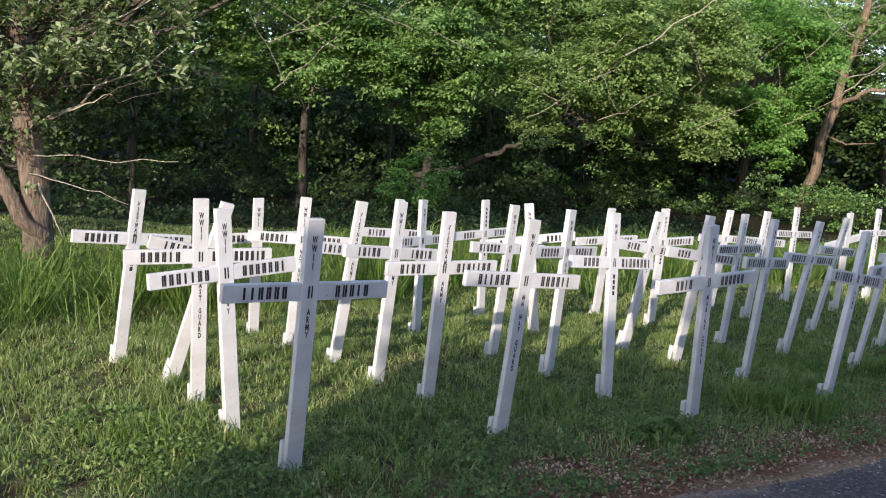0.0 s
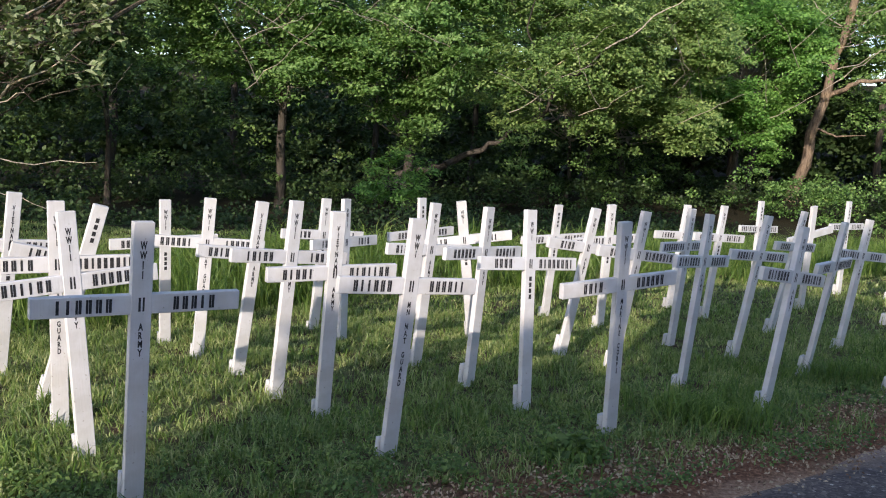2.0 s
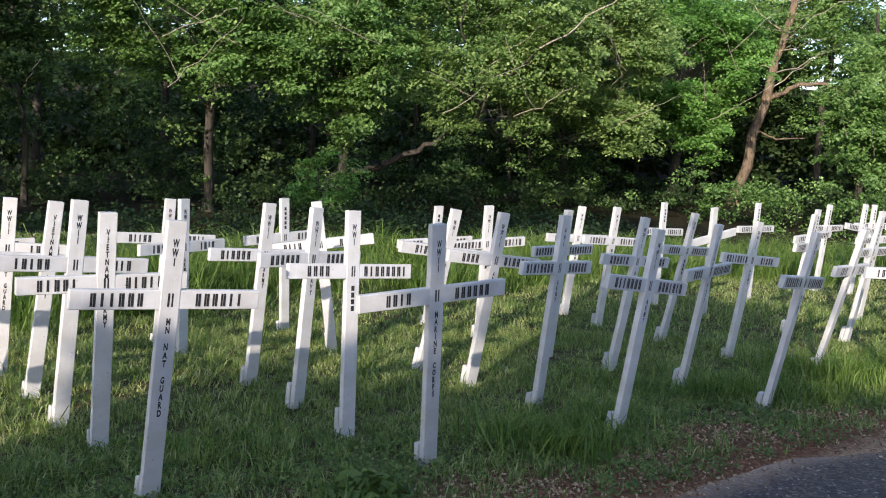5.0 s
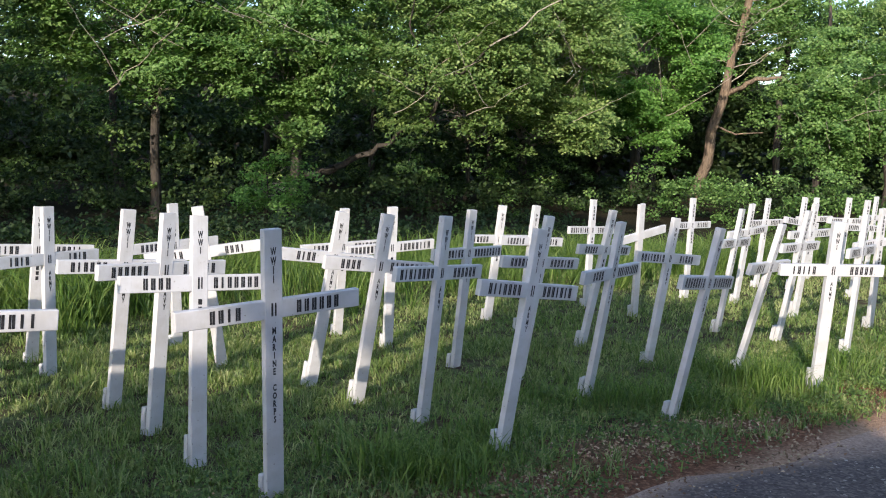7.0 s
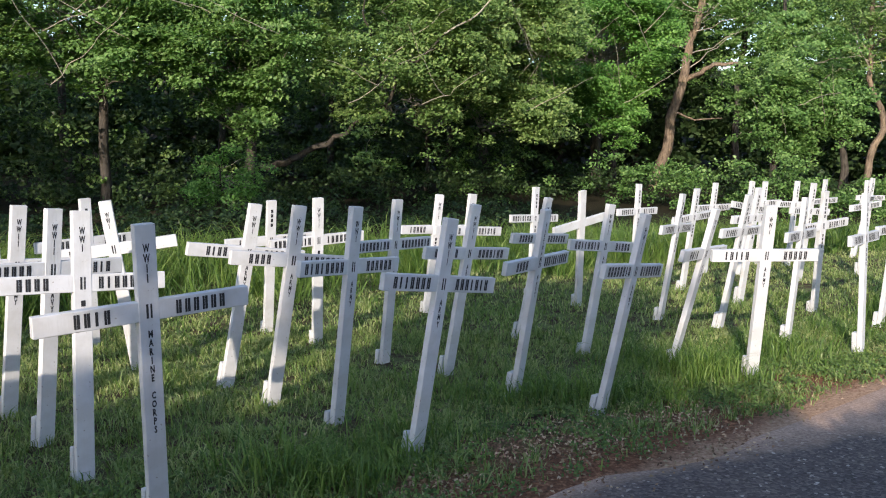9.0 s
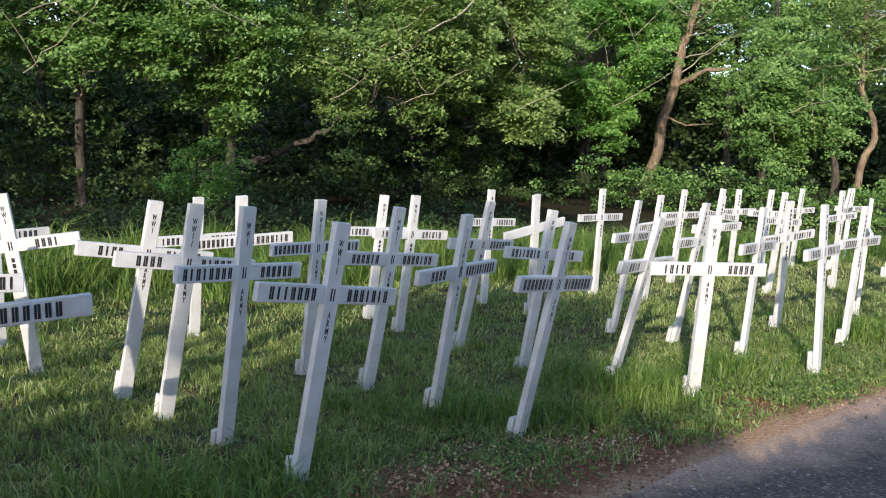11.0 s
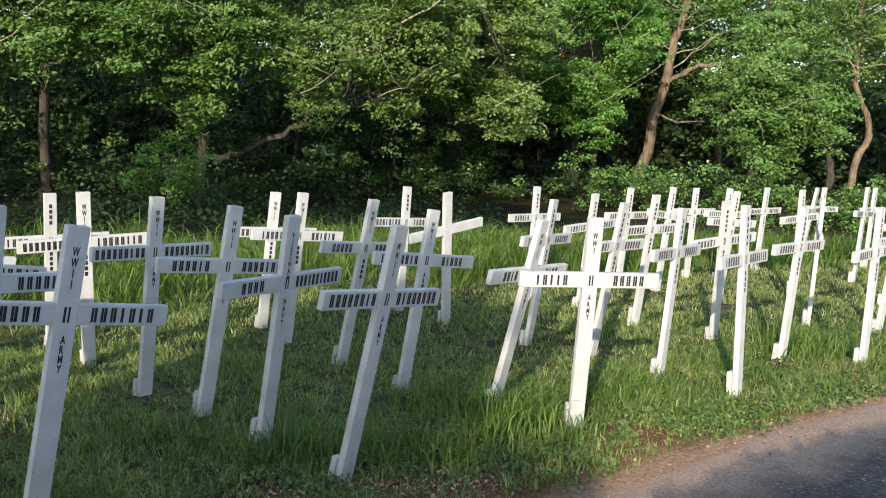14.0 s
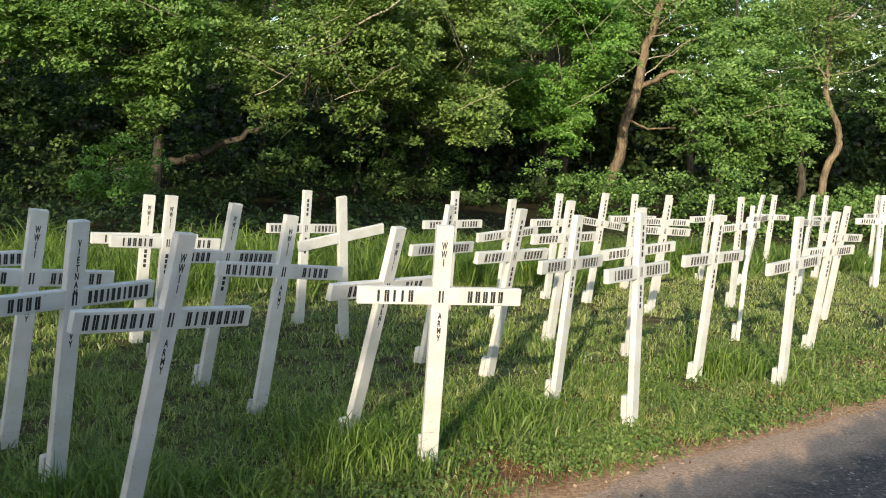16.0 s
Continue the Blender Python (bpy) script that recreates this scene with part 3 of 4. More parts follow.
# ---- trees ----
def grow(name, label, seed, base, top, r0, bark, leaf, hubs, per, spread, leaf_len, limbs=(), flat=0.07, twig_every=0, sides=10, way=(), slim=0.58, stout=0.007, twig=TWIG):
    """A tree: crooked tapered trunk, limbs, and a crown of flat leaf sprays with gaps."""
    rng = np.random.default_rng(seed)
    e = tagged(empty_at(name, Matrix.Translation(base)), label, "shrub" if "shrub" in name else "tree", "trees at the edge of the wood")
    b = np.array(base)
    trunk = wander(rng, (0, 0, -0.3), np.array(top) - b, r0, r0 * 0.35, 10, 0.014)
    if way:
        way = [(0, 0, -0.3), *[np.array(q) - b for q in way]]
        trunk = [q for i in range(len(way) - 1) for q in wander(rng, way[i], way[i + 1], r0 * (1 - 0.6 * i / len(way)), r0 * (1 - 0.6 * (i + 1) / len(way)), 5, 0.03)[(i > 0):]]
    trunk[0] = (*trunk[0][:3], r0 * 1.35)
    part("trunk", tubes([trunk], sides), bark, e)
    hubs = np.asarray(hubs, float)
    tr = np.array(trunk)
    arms = [wander(rng, np.array(s) - b, np.array(t) - b, ra, rb, 8, 0.07 if ra > 0.033 else 0.03) for s, t, ra, rb in limbs]
    twigs = []
    if twig_every:
        for h in hubs[::twig_every] - b:
            z = h[2] - rng.uniform(0.15, 0.75) * np.linalg.norm(h[:2] - tr[:, :2].mean(0))
            z = max(z, 0.2 * tr[-1, 2] + rng.uniform(0, 0.3) * tr[-1, 2])
            root = np.array([np.interp(z, tr[:, 2], tr[:, a]) for a in range(4)])
            far = np.linalg.norm(h - root[:3])
            twigs.append(wander(rng, root[:3], h, min(0.006 + stout * far, root[3] * 0.5), 0.004, 6, 0.1))
    if arms:
        for a in arms:
            thin = a[0][3] < 0.033
            part("bare_branch" if thin else "limb", tubes([a], 6), TWIG if thin else bark, e, "pale bare branch" if thin else "")
    if twigs:
        part("branchwork", tubes(twigs, 4), twig, e, "thin grey branches", "stuff")
    pts = spray_points(rng, hubs - b, per, spread, flat)
    face = np.array((-0.2, -0.55, 0.7)) + rng.normal(0, 0.34, (len(hubs), 3))
    face = np.repeat(face / np.linalg.norm(face, axis=1, keepdims=True), per, 0)[pts[:, 2] > 0.02]
    pts = pts[pts[:, 2] > 0.02]
    part("crown", leaf_mesh(rng, pts, leaf_len, leaf_len * slim, 0.62 if slim > 0.5 else 0.4, 0.12, face), leaf, e, "layered green leaves with gaps")
    return e


def crown_hubs(seed, centre, radii, count, shell=0.3, lobe_count=20):
    """Spray centres within an ellipsoid, more of them near its outside, in loose layers."""
    rng = np.random.default_rng(seed)

    def around(n, low):
        d = rng.normal(0, 1, (n, 3))
        d /= np.linalg.norm(d, axis=1, keepdims=True)
        return d * (low + (1 - low) * rng.uniform(0, 1, n) ** 0.6)[:, None]

    lobes = around(lobe_count, 0.5) * 0.82
    p = lobes[rng.integers(0, lobe_count, count)] + around(count, shell) * 0.33 * rng.uniform(0.5, 1.3, (count, 1))
    p = np.array(centre) + p * np.array(radii)
    p[:, 2] = 0.5 * p[:, 2] + np.round(p[:, 2] / 0.6) * 0.3 + rng.normal(0, 0.12, count) + 0.25 * np.sin(p[:, 0] * 1.7)
    return p


def gz(x, y):
    return float(ground_z(x, y))


def simple_tree(name, label, seed, x, y, h, r0, bark, leaf, crown_c, radii, count, per=72, spread=0.56, leaf_len=0.15, lean=(0, 0), limbs=(), twigs=6):
    hubs = crown_hubs(seed, crown_c, radii, int(count * 2.3), 0.3, 26)
    if twigs:
        r = np.random.default_rng(seed + 500)
        c, k = np.array(crown_c), np.array(radii)
        for _ in range(5):
            a, b = r.uniform(-0.6, 0.6), r.uniform(-0.75, 0.1)
            w = r.choice((-1, 1)) * r.uniform(0.25, 0.7)
            limbs = [*limbs, (tuple(c + k * (a, -0.55, b)), tuple(c + k * (a + w, -1.12, b + r.uniform(0.1, 0.6))), 0.014, 0.005)]
    grow(name, label, seed, (x, y, gz(x, y) - 0.1), (x + lean[0], y + lean[1], h), r0, bark, leaf, hubs, per, spread, leaf_len, limbs, 0.08, twigs)


# front of the wood
simple_tree("maple_tree", "dark slender maple with layered green leaves", 11, -5.0, 29.5, 11, 0.17, BARK, MAPLE, (-5.4, 27.6, 5.4), (3.8, 2.4, 3.6), 200, 50, 0.56, 0.17)
simple_tree("maple_tree", "leafy maple with low drooping green sprays", 12, -0.8, 31.5, 11, 0.2, BARK, MAPLE, (-0.9, 28.6, 5.1), (3.3, 2.2, 3.5), 260)
simple_tree("maple_tree", "spreading maple with pale bare branches and olive leaves", 13, 5.6, 36.5, 12, 0.09, BARK, ELM, (4.0, 29.8, 4.9), (3.6, 2.6, 3.5), 280,
            limbs=[((-1.2, 32.4, 0.2), (0.6, 31.6, 0.7), 0.13, 0.12), ((0.6, 31.6, 0.7), (2.6, 31.0, 1.7), 0.12, 0.08), ((2.6, 31.0, 1.7), (5.4, 27.6, 4.6), 0.08, 0.03), ((3.4, 29.6, 3.0), (3.2, 27.4, 6.2), 0.05, 0.02), ((5.4, 27.6, 4.6), (8.2, 27.0, 6.4), 0.03, 0.012)])
simple_tree("elm_tree", "tall tree with olive-green fine leaves", 14, 8.86, 41.0, 12, 0.24, BARK, ELM, (8.2, 32.4, 4.6), (3.5, 2.8, 3.7), 280)
simple_tree("maple_tree", "bright green maple in evening sun", 15, 14.18, 40.9, 12, 0.27, BARK, MAPLE_BRIGHT, (12.8, 36.4, 5.4), (3.2, 2.6, 3.6), 300)
grow("leaning_tree", "big leaning tree with tan bark and a long bare limb", 16, (17.6, 42.5, gz(17.6, 42.5)), (20.3, 41, 13), 0.27, BARK_TAN, MAPLE, crown_hubs(16, (19.5, 41, 9.5), (4.5, 3, 3.2), 200), 60, 0.85, 0.16,
     [((18.45, 41.8, 4.3), (19.6, 40.9, 5.1), 0.14, 0.1), ((19.6, 40.9, 5.1), (22.2, 39.8, 4.9), 0.1, 0.05), ((18.0, 42.0, 2.8), (20.0, 40.6, 2.6), 0.06, 0.025)], 0.08, 8, 10, [(18.05, 42.0, 2.6), (18.5, 41.8, 4.4), (18.6, 41.5, 6.2), (19.2, 41.2, 9.0), (19.9, 41, 13)])
simple_tree("young_maple", "rounded young tree with fresh green leaves in sun", 17, 19.0, 33.5, 7.5, 0.16, BARK, MAPLE, (19.0, 32.4, 3.7), (3.0, 2.2, 2.9), 150)
grow("crooked_tree", "crooked tree with tan bark at the end of the clearing", 18, (24.3, 36.0, gz(24.3, 36)), (24.0, 35.8, 12), 0.16, BARK_TAN, ELM, crown_hubs(18, (24.5, 35, 7.8), (3.4, 2.6, 3.0), 190), 60, 0.8, 0.15,
     (), 0.08, 4, 10, [(24.7, 36.0, 1.3), (25.05, 35.9, 2.2), (24.8, 35.8, 3.0), (24.15, 35.8, 4.2), (24.1, 35.8, 6.5), (24.8, 35.8, 12)])
simple_tree("maple_tree", "green maple closing the far end of the clearing", 19, 30.0, 36.5, 11, 0.22, BARK, MAPLE, (29.5, 34.5, 5.2), (4.0, 2.8, 4.6), 280)
# these two crowns are shaded by leaf colour
simple_tree("maple_tree", "maple beside the clearing, shade put in its leaf colour", 20, -10.5, 28.5, 12, 0.1, BARK, SHADED_MAPLE, (-10.5, 26.0, 5.6), (3.8, 2.6, 4.2), 280)
simple_tree("maple_tree", "maple beside the clearing, shade put in its leaf colour", 21, -17.0, 27.0, 12, 0.22, BARK, SHADED_MAPLE, (-17.0, 25.0, 5.2), (4.2, 2.8, 4.8), 260)

# trunks standing deeper in the wood
for i, (x, y, r) in enumerate([(6.9, 38.6, 0.14), (13.7, 46.2, 0.26), (15.5, 42.9, 0.2), (11.6, 46, 0.16), (17.7, 46.2, 0.2), (-2.5, 37, 0.15), (1.8, 40, 0.16), (-8, 36, 0.18), (-13, 35, 0.2), (21.5, 42, 0.2), (26.5, 41, 0.18), (-20, 33, 0.2)]):
    simple_tree("wood_tree", "tall trunk standing in the shade of the wood", 40 + i, x, y, 13, r, BARK, MAPLE, (x, y + 0.5, 7.0), (3.6, 2.6, 4.8), 150, 45, 0.7, 0.18, twigs=0)


def thicket(name, label, seed, x0, x1, line, depth, z0, z1, count, per, leaf, leaf_len, spread, kind="stuff"):
    rng = np.random.default_rng(seed)
    hx = rng.uniform(x0, x1, count)
    hy = line(hx) + rng.uniform(0, depth, count)
    top = z0 + (z1 - z0) * (0.55 + 0.45 * np.sin(hx * 0.9 + seed) * np.sin(hx * 0.37 + 1))
    hz = ground_z(hx, hy) + rng.uniform(0, 1, count) ** 0.8 * np.maximum(top, 0.25)
    pts = spray_points(rng, np.stack([hx, hy, hz], 1), per, spread, 0.1)
    ob = part(name, leaf_mesh(rng, pts, leaf_len, leaf_len * 0.75, 0.3), leaf)
    return tagged(ob, label, "undergrowth", kind=kind)


def wood_line(x):
    return np.interp(x, [-30, -5, 4, 13, 17, 35], [25, 28.5, 30, 35, 31, 33])


# most undergrowth and far leaves carry the wood's shade in their colour
thicket("undergrowth", "low shrubs under the trees, shade put in leaf colour", 61, -30, 40, lambda x: wood_line(x) + 0.5, 6, 0.6, 1.6, 700, 45, SHADED_LEAVES, 0.15, 0.6)
thicket("undergrowth", "low green shrubs along the wood's edge", 62, 11.5, 32, lambda x: wood_line(x) - 3.5, 3, 0.9, 2.3, 260, 70, MAPLE, 0.12, 0.55)
thicket("undergrowth", "tangled shrubs behind the tall grass, shade in leaf colour", 64, -26, 9, lambda x: np.interp(x, [-26, 0, 9], [16, 21, 25]), 7, 0.3, 0.9, 450, 40, SHADED_LEAVES, 0.12, 0.55)
thicket("far_woods", "dense wood behind the first trees, shade in leaf colour", 63, -70, 90, lambda x: 47 + 0 * x, 9, 9.5, 13, 4000, 30, SHADED_LEAVES, 0.5, 1.4)
thicket("far_woods", "lower leaves of the wood, shade in leaf colour", 65, -45, 60, lambda x: 44.5 + 0 * x, 2.5, 4, 6, 1500, 30, SHADED_LEAVES, 0.36, 1.3)
thicket("understorey", "slender saplings under the canopy, shade in leaf colour", 66, -24, 3, lambda x: wood_line(x) + np.where(x > -2.5, 3.2, 0.2), 7, 2.6, 5.0, 420, 34, SHADED_LEAVES, 0.17, 0.5)
thicket("understorey", "slender saplings under the canopy, shade in leaf colour", 67, 2, 10, lambda x: wood_line(x) + 2.5, 7, 2.2, 4.2, 110, 34, SHADED_LEAVES, 0.17, 0.5)
# lighter leaf material on some saplings stands for patches of sun
thicket("understorey", "small sapling sprays under canopy, sunlight put in lighter leaf colour", 68, -20, 3, lambda x: wood_line(x) + np.where(x > -2.5, 3.2, -0.3), 5, 2.4, 5.0, 90, 45, ELM, 0.14, 0.45)
thicket("understorey", "small sapling sprays under canopy, sunlight put in lighter leaf colour", 69, 3, 11, lambda x: wood_line(x) + 0.5, 5, 2.0, 4.4, 60, 45, MAPLE, 0.14, 0.45)
# brighter leaf colour here makes up for sun that misses the shrub
grow("shrub", "leafy green shrub at the foot of the trees", 23, (-1.2, 27.6, gz(-1.2, 27.6)), (-1.2, 27.6, 0.9), 0.05, BARK, MAPLE_BRIGHT, crown_hubs(23, (-1.0, 27.3, 0.4), (1.2, 0.8, 1.1), 70), 45, 0.4, 0.12, (), 0.06, 3, 6)

# near apple tree beside the lawn
left_hubs = np.concatenate([crown_hubs(71, (-5.0, 9.3, 2.5), (2.0, 1.2, 1.45), 560, 0.3), crown_hubs(72, (-3.4, 9.0, 2.55), (1.0, 0.7, 0.8), 130, 0.3)])
grow("orchard_tree", "old gnarled tree with pale green leaves and bare twigs", 70, (-4.5, 9.5, gz(-4.5, 9.5)), (-4.9, 9.6, 4.2), 0.185, BARK_OLD, SILVER, left_hubs, 11, 0.095, 0.12,
     [((-4.5, 9.5, 0.3), (-5.3, 9.2, 1.4), 0.1, 0.06), ((-4.6, 9.45, 1.5), (-2.9, 8.8, 2.4), 0.022, 0.005), ((-4.6, 9.45, 1.2), (-2.8, 8.9, 1.25), 0.008, 0.003), ((-4.65, 9.4, 1.9), (-3.0, 9.0, 3.0), 0.02, 0.006), ((-4.6, 9.4, 1.0), (-3.4, 9.1, 0.75), 0.008, 0.003), ((-4.5, 9.4, 0.9), (-4.1, 9.1, 0.35), 0.012, 0.004), ((-4.4, 9.3, 1.6), (-3.5, 8.9, 1.9), 0.014, 0.004)], 0.05, 3, 14, (), 0.4, 0.0035, TWIG_GREY)
# unseen canopy over the lawn, added to keep sun off the low wood
grow("shade_canopy_tree", "unseen tall tree added to shade the low wood", 78, (-7.4, 11.6, gz(-7.4, 11.6)), (-5.2, 11.0, 7.5), 0.24, BARK, ELM, crown_hubs(74, (-2.0, 10.9, 6.4), (7.4, 3.4, 1.9), 1050, 0.2, 48), 26, 0.5, 0.2, (), 0.1, 9, 10, (), 0.58, 0.003, TWIG_GREY)
# unseen trees added left of the lawn; their shadows darken the left wood
for seed, x, y, c in ((75, -9.3, 9.0, 2.6), (76, -13.5, 12.5, 3.0), (77, -12.5, 17.5, 3.0)):
    grow("orchard_tree", "unseen leafy tree added to shade the left wood", seed, (x, y, gz(x, y)), (x, y, 7.5), 0.17, BARK_TAN, SILVER, crown_hubs(seed, (x, y, 5.2), (c, c, 3.9), 420, 0.4), 20, 0.45, 0.16, (), 0.08, 6)

# unseen hedge and column-shaped cedar, added on the other side of the road: they shade the lane and the front crosses
def across(s, u, z=0.0):
    """A place from metres across and along the sun's direction."""
    a, b = math.sin(SUN_AZ), math.cos(SUN_AZ)
    return np.stack([b * s + a * u, -a * s + b * u, z + 0 * s], -1)


def hedge():
    rng = np.random.default_rng(81)
    n = 3000
    s = rng.uniform(-2.2, 3.0, n)
    reach = np.interp(s, [-2.2, -0.5, 1, 1.8, 2.2, 2.5, 2.75, 3.0], [7.0, 7.2, 7.9, 8.1, 8.6, 8.5, 7.0, 5.0])
    top = (reach + 7) * math.tan(SUN_EL) - 0.36 + 0.1 * np.sin(s * 5) + 0.06 * np.sin(s * 13)
    hubs = across(s, -7 + rng.normal(0, 0.22, n), rng.uniform(0.02, 1.0, n) ** 0.8 * top)
    origin = across(np.array(1.6), -7.0)
    e = tagged(empty_at("hedge", Matrix.Translation(origin)), "unseen tall green hedge added across the road for shade", "hedge")
    part("crown", leaf_mesh(rng, spray_points(rng, hubs - origin, 18, 0.24, 0.1), 0.32, 0.26, 0.3), SHADED_LEAVES, e)
    for k in range(5):
        q = across(np.array(-2.0 + k), -7.0, 0.0) - origin
        part("trunk", tubes([wander(rng, q, q + (0.05, 0.02, 3.3), 0.06, 0.02, 5)], 6), BARK, e)


hedge()


def lane_shade_hedge(x0, x1, back_, reach):
    """An unseen dense hedge, added along the far side of the lane, whose shade ends a given way beyond the lane's
    edge.
    """
    rng = np.random.default_rng(83)
    slope = math.cos(SUN_AZ) - 0.62 * math.sin(SUN_AZ)
    far = (reach - back_) / slope

    def top(x):
        y = road_edge(x) + back_
        return ground_z(x + far * math.sin(SUN_AZ), y + far * math.cos(SUN_AZ)) + far * math.tan(SUN_EL) + 0.02 * np.sin(x * 3.1) + 0.015 * np.sin(x * 7.7)

    origin = np.array((x0, float(road_edge(x0)) + back_, gz(x0, road_edge(x0) + back_)))
    e = tagged(empty_at("hedge", Matrix.Translation(origin)), "unseen dense hedge added to cast the lane's shade", "hedge")
    xs = np.arange(x0, x1, 0.25)
    # solid inner box that gives the cast shade a firm edge
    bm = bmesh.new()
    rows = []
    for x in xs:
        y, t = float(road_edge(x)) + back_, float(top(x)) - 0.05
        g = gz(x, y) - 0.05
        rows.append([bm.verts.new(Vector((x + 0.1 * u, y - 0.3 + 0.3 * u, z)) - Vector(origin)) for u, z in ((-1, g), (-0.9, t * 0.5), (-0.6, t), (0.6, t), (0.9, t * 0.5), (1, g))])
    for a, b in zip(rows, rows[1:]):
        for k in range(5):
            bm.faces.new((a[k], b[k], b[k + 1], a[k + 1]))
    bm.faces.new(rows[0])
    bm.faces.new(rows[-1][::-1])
    part("branchwork", bm, SHADED_LEAVES, e, "solid dark core added to block the sun")
    n = 2600
    hx = rng.uniform(x0, x1, n)
    over = rng.uniform(0, 1, n) < 0.4
    hz = np.where(over, top(hx) - 0.07, rng.uniform(0.1, 0.97, n) * top(hx))
    side = np.where(over, rng.uniform(-0.55, 0.0, n), np.where(rng.uniform(0, 1, n) < 0.5, 0.02, -0.6))
    hubs = np.stack([hx, road_edge(hx) + back_ + side, hz], 1) - origin
    part("crown", leaf_mesh(rng, spray_points(rng, hubs, 14, 0.09, 0.02), 0.06, 0.04, 0.3), SHADED_LEAVES, e, "small dark green leaves")


# added blocker, in place of the moving vehicle that shades the lane
lane_shade_hedge(-1.5, 7.6, -4.5, -0.11)
turn = np.arange(700) * 2.4
reach = 1.15 * (0.3 + 0.7 * ((np.arange(700) * 7) % 11) / 10)
cedar = across(0.72 + reach * np.cos(turn), -9.2 + reach * np.sin(turn), 0.7 + 6.95 * np.arange(700) / 700)
foot = across(np.array(0.72), -9.2, 0.1)
grow("shade_cedar", "unseen narrow column-shaped cedar added to shade the crosses", 82, tuple(foot), (foot[0], foot[1], 7.3), 0.18, BARK, SHADED_LEAVES, cedar, 46, 0.26, 0.15)


# ---- grass and small plants ----
def scatter(seed, x0, x1, y0, y1, density, keep):
    rng = np.random.default_rng(seed)
    n = int((x1 - x0) * (y1 - y0) * density)
    p = np.stack([rng.uniform(x0, x1, n), rng.uniform(y0, y1, n)], 1)
    return rng, p[keep(p[:, 0], p[:, 1], rng.uniform(0, 1, n))]


def patches(x, y, s=1.0):
    return 0.5 + 0.25 * (np.sin(1.9 * s * x + 0.7 * s * y) + np.sin(1.1 * s * x - 2.3 * s * y + 1.2)) * 0.8 + 0.12 * np.sin(5.3 * s * x + 4.1 * s * y)


def bare(x, y):
    """How worn the turf is, 0 to 1, in the patches of leaf litter by the road."""
    out = 0 * x
    for cx, cy, rx, ry in ((3.55, 6.25, 0.5, 0.22), (4.35, 6.75, 0.35, 0.15), (2.9, 5.75, 0.3, 0.15), (1.6, 4.85, 0.5, 0.25), (0.7, 4.35, 0.4, 0.2), (4.4, 8.1, 0.35, 0.2), (2.2, 5.2, 0.4, 0.15),
                           (-0.71, 5.64, 0.2, 0.15), (-1.06, 5.2, 0.22, 0.17), (-1.93, 4.8, 0.2, 0.15), (1.29, 5.52, 0.25, 0.19), (3.32, 9.62, 0.25, 0.19), (0.24, 5.84, 0.2, 0.15), (4.55, 9.83, 0.3, 0.22), (5.39, 9.98, 0.35, 0.26), (3.78, 6.65, 0.3, 0.22), (2.52, 6.56, 0.25, 0.19), (3.0, 8.47, 0.3, 0.22), (8.32, 11.88, 0.35, 0.26), (7.72, 9.32, 0.2, 0.15), (4.53, 9.62, 0.25, 0.19), (2.63, 6.68, 0.3, 0.22)):
        out = np.maximum(out, np.exp(-((x - cx) / rx) ** 2 - ((y - cy) / ry) ** 2))
    return out


def lawn_keep(x, y, u):
    d = y - road_edge(x)
    wear = np.clip((d - 0.03) / np.where(x > 4.9, 0.3, 0.7), 0.03, 1.0)
    ahead = (x > -1.2 - 0.62 * y) & (x < 4.0 + 1.05 * y)
    return (d > 0.03) & ahead & (u < wear * np.clip(0.45 + patches(x, y), 0.4, 1.0) * (1 - 0.85 * bare(x, y)))


def tufty(rng, p, each, size):
    """Places in small tufts round the given ones."""
    q = np.repeat(p, each, 0)
    return q + rng.normal(0, 1, q.shape) * np.repeat(rng.uniform(0.4, 1.5, len(p)), each)[:, None] * size


rng, p = scatter(101, -8, 12, 2.6, 9.5, 1300, lawn_keep)
tagged(part("lawn_grass", blades(rng, p, ground_z(p[:, 0], p[:, 1]), 0.06, 0.0065, 0.9), GRASS), "short green and straw-coloured lawn grass", "grass", kind="stuff")
rng, p = scatter(108, -8, 12, 2.6, 9.5, 130, lawn_keep)
p = tufty(rng, p, 13, 0.022)
tagged(part("lawn_grass", blades(rng, p, ground_z(p[:, 0], p[:, 1]), 0.095, 0.0075, 1.0), GRASS), "small green tufts in the lawn", "grass", kind="stuff")
rng, p = scatter(102, -12, 22, 9.5, 16.5, 820, lawn_keep)
tagged(part("lawn_grass", blades(rng, p, ground_z(p[:, 0], p[:, 1]), 0.075, 0.012, 0.9), GRASS), "short green lawn grass further off", "grass", kind="stuff")


def tall_keep(x, y, u):
    line = np.interp(x, [-9, -4, -2, 0, 5, 12, 20], [4.6, 6.3, 7.9, 10.2, 12.4, 15.6, 18.5]) + 0.35 * np.sin(x * 2.1) + 0.2 * np.sin(x * 5.3)
    return (y > line) & (y < line + 4.5) & (u < np.clip((y - line) * 1.2 + 0.1, 0, 1) * np.clip(0.3 + patches(x, y, 1.7), 0.2, 1))


rng, p = scatter(103, -11, 22, 4.5, 21, 22, tall_keep)
p = tufty(rng, p, 16, 0.08)
tagged(part("tall_grass", blades(rng, p, ground_z(p[:, 0], p[:, 1]), 0.52, 0.014, 1.05), TALL), "tall unmown green grass along the lawn's far edge", "grass", kind="stuff")


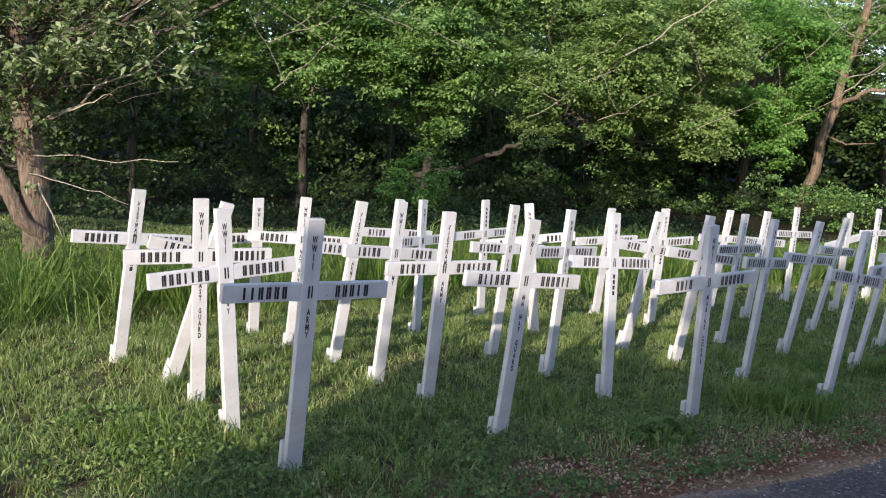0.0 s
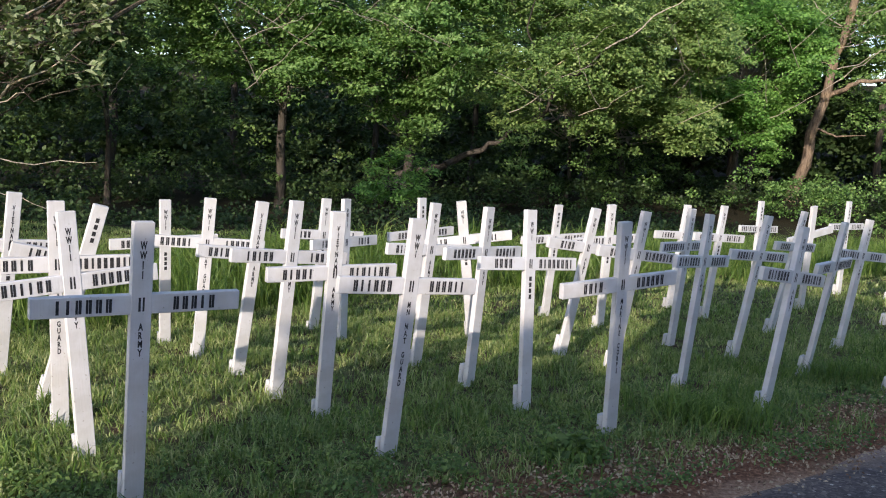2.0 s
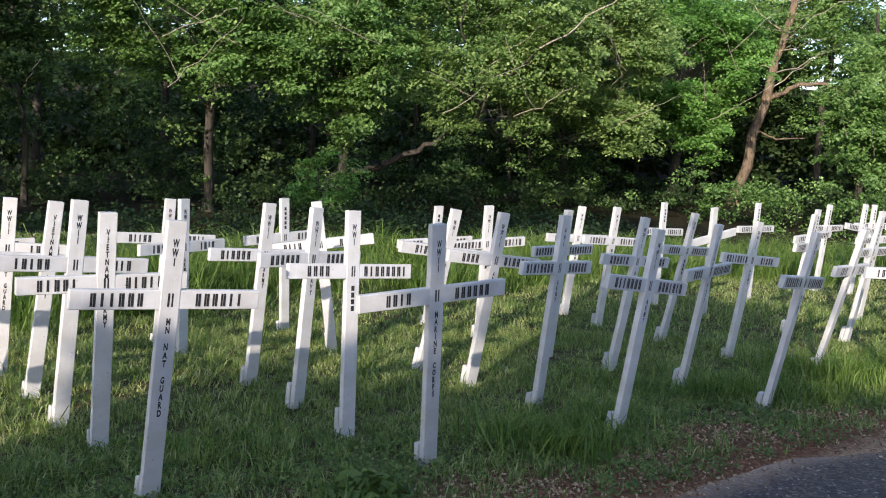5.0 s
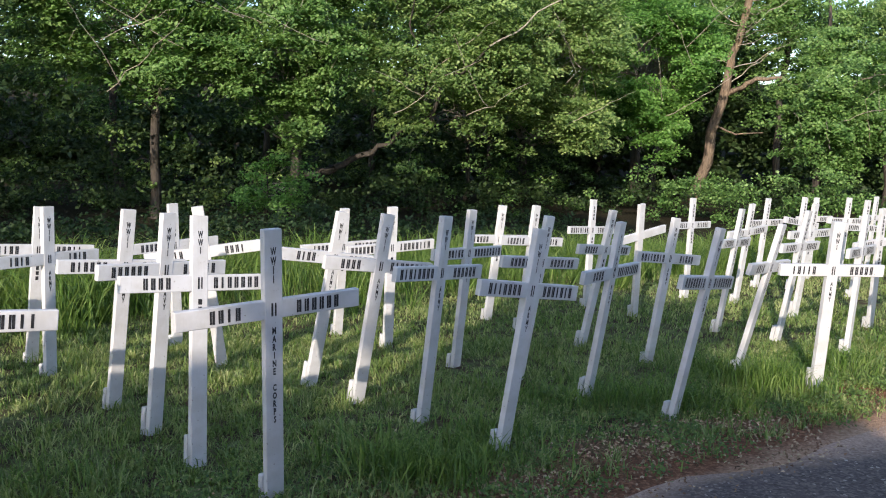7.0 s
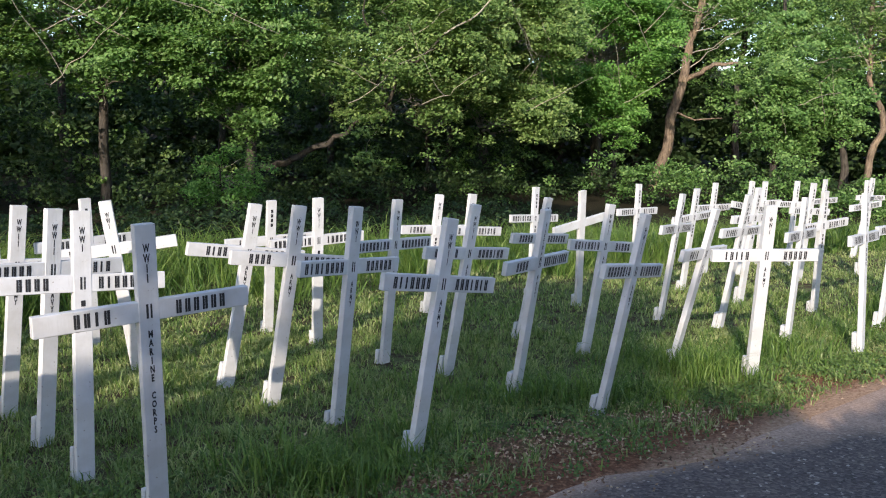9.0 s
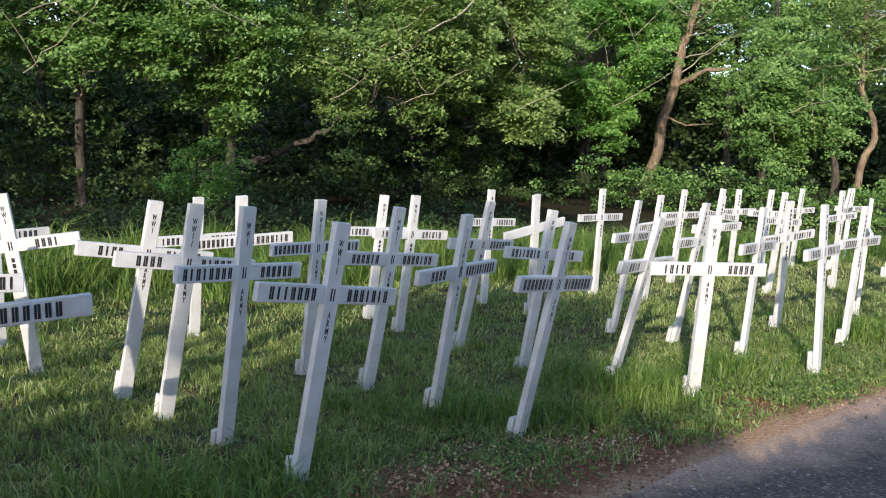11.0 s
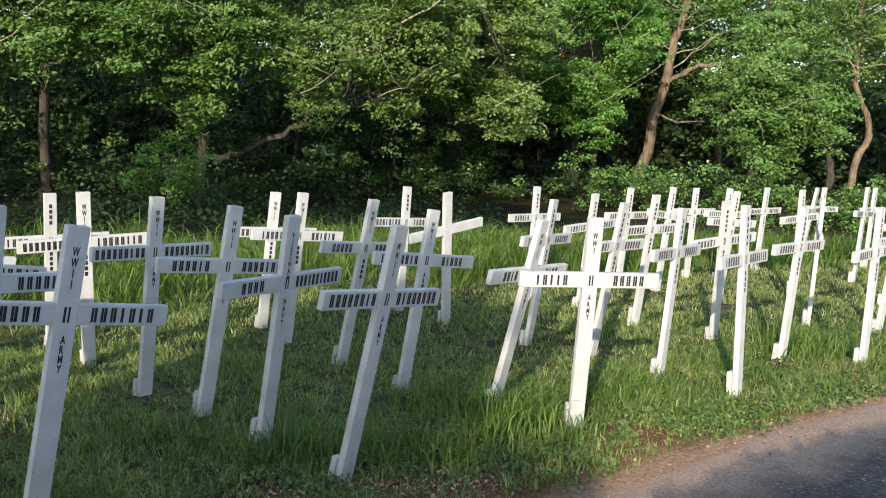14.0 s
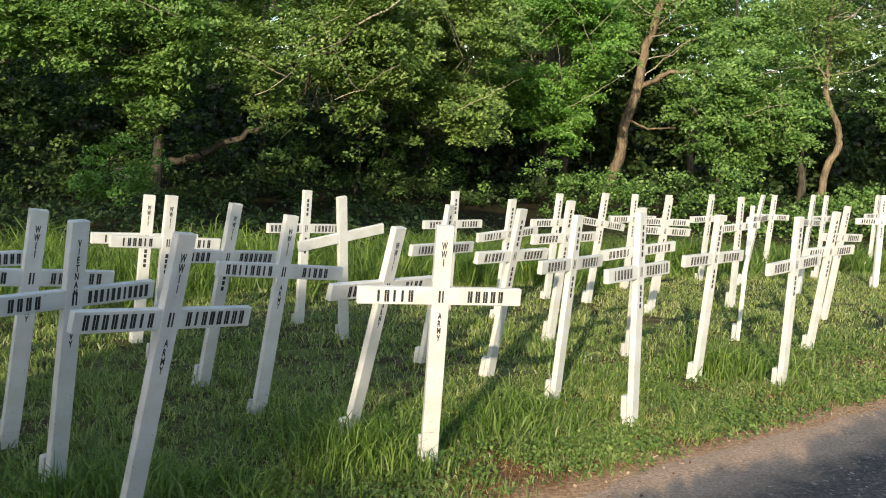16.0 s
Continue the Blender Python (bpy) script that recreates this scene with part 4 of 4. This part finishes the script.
def rough_keep(x, y, u):
    line = np.interp(x, [-9, -4, -2.6, -1, 0.5], [4.6, 6.2, 7.6, 9.0, 10.6]) + 0.3 * np.sin(x * 2.7) + 0.5 * (patches(x, y, 1.9) - 0.5)
    return (y > line) & (y < line + 4) & (u < np.clip((y - line) * 0.9 + 0.15, 0, 1) * np.clip(0.2 + patches(x, y, 1.3), 0.15, 1))


rng, p = scatter(106, -10, 0.5, 4.6, 14, 26, rough_keep)
p = tufty(rng, p, 18, 0.075)
tagged(part("tall_grass", blades(rng, p, ground_z(p[:, 0], p[:, 1]), 0.66, 0.012, 1.15), TALL), "knee-high rank grass beside the old tree", "grass", kind="stuff")
rng, p = scatter(107, -7, 13, 2.8, 11.5, 190, lawn_keep)
tagged(part("lawn_grass", blades(rng, p, ground_z(p[:, 0], p[:, 1]), 0.15, 0.0075, 0.95), TALL), "longer stray grass blades in the lawn", "grass", kind="stuff")


def tuft(seed, x, y, rx, ry, count, height):
    r = np.random.default_rng(seed)
    q = np.stack([r.normal(x, rx, count), r.normal(y, ry, count)], 1)
    tagged(part("grass_tuft", blades(r, q, ground_z(q[:, 0], q[:, 1]), height, 0.009, 0.8), TALL), "tuft of long green grass in the lawn", "grass", kind="stuff")


tuft(201, 2.42, 5.8, 0.2, 0.12, 620, 0.27)
tuft(202, 2.68, 6.05, 0.16, 0.12, 320, 0.22)
tuft(203, 2.85, 6.4, 0.2, 0.12, 220, 0.16)
tuft(204, 3.3, 7.4, 0.25, 0.15, 320, 0.17)
tuft(205, 3.85, 7.2, 0.25, 0.15, 460, 0.2)
tuft(206, 4.55, 7.15, 0.25, 0.14, 520, 0.2)
tuft(207, 5.1, 7.8, 0.25, 0.15, 420, 0.2)
tuft(208, 4.85, 8.05, 0.25, 0.15, 420, 0.19)
tuft(209, 5.2, 7.55, 0.2, 0.12, 360, 0.22)
tuft(210, 5.75, 8.2, 0.3, 0.18, 480, 0.2)
tuft(211, 6.2, 8.55, 0.3, 0.18, 480, 0.19)
tuft(212, 8.25, 9.85, 0.28, 0.18, 760, 0.28)
tuft(213, -0.46, 3.97, 0.03, 0.03, 26, 0.2)
tuft(214, 0.35, 5.6, 0.25, 0.2, 420, 0.12)
tuft(215, -1.55, 4.5, 0.3, 0.15, 300, 0.14)
tuft(216, 1.4, 4.95, 0.15, 0.1, 160, 0.13)
tuft(217, 7.2, 9.2, 0.3, 0.15, 260, 0.15)


def weed_keep(x, y, u):
    d = y - road_edge(x)
    return (d > 0.02) & (d < 2.3) & (u < np.clip(1.15 - np.abs(d - 0.6) / 1.3, 0.05, 1) * np.clip(patches(x, y, 2.2) * 1.5 - 0.3 - 0.05 * (x > 4.2), 0.05, 1) * (1 - 0.8 * bare(x, y))) & (x < 10)


rng, p = scatter(104, -4, 10, 2.2, 11, 950, weed_keep)
q = np.concatenate([np.repeat(p, 5, 0) + rng.normal(0, 0.022, (len(p) * 5, 2))])
c = np.column_stack([q, ground_z(q[:, 0], q[:, 1]) + rng.uniform(0.008, 0.06, len(q))])
tagged(part("weeds", leaf_mesh(rng, c, 0.026, 0.019, 0.5), WEED), "low broad-leaved weeds and clover near the road", "weeds", kind="stuff")


def litter_keep(x, y, u):
    d = y - road_edge(x)
    return (d > -0.4) & (d < 1.7) & (u < np.where(x > 5, 0.25, 1.0) * np.clip(1.1 - np.abs(d - 0.35) / 0.75, 0.04, 1) * np.maximum(np.clip(patches(x, y, 1.5) * 1.1 - 0.25, 0.03, 1), bare(x, y)))


rng, p = scatter(105, -4, 13, 1.5, 13, 2700, litter_keep)
c = np.column_stack([p, ground_z(p[:, 0], p[:, 1]) + rng.uniform(0.006, 0.03, len(p))])
tagged(part("leaf_litter", leaf_mesh(rng, c, 0.026, 0.014, 0.75), LITTER), "scattered brown dry leaves and chips", "litter", kind="stuff")


def broadleaf_weed(seed, x, y, r, count, size=0.034):
    """A low clump of broad leaves."""
    g = np.random.default_rng(seed)
    a, d = g.uniform(0, 2 * math.pi, count), r * np.sqrt(g.uniform(0, 1, count))
    px, py = x + d * np.cos(a), y + 0.7 * d * np.sin(a)
    c = np.column_stack([px, py, ground_z(px, py) + 0.02 + 0.12 * (1 - (d / r) ** 2) * g.uniform(0.4, 1, count)])
    tagged(part("broadleaf_weed", leaf_mesh(g, c, size, size * 0.62, 0.5), WEED), "leafy clump of broad-leaved weeds near the road", "weed", kind="stuff")


broadleaf_weed(301, 1.4, 4.98, 0.22, 150, 0.07)
broadleaf_weed(302, 0.75, 4.62, 0.15, 110)
broadleaf_weed(303, 0.25, 4.3, 0.16, 120)
broadleaf_weed(304, -1.3, 4.15, 0.4, 420)
broadleaf_weed(305, -0.85, 3.85, 0.3, 300)
broadleaf_weed(306, -1.8, 4.6, 0.4, 340)
broadleaf_weed(307, 3.2, 6.05, 0.12, 60)
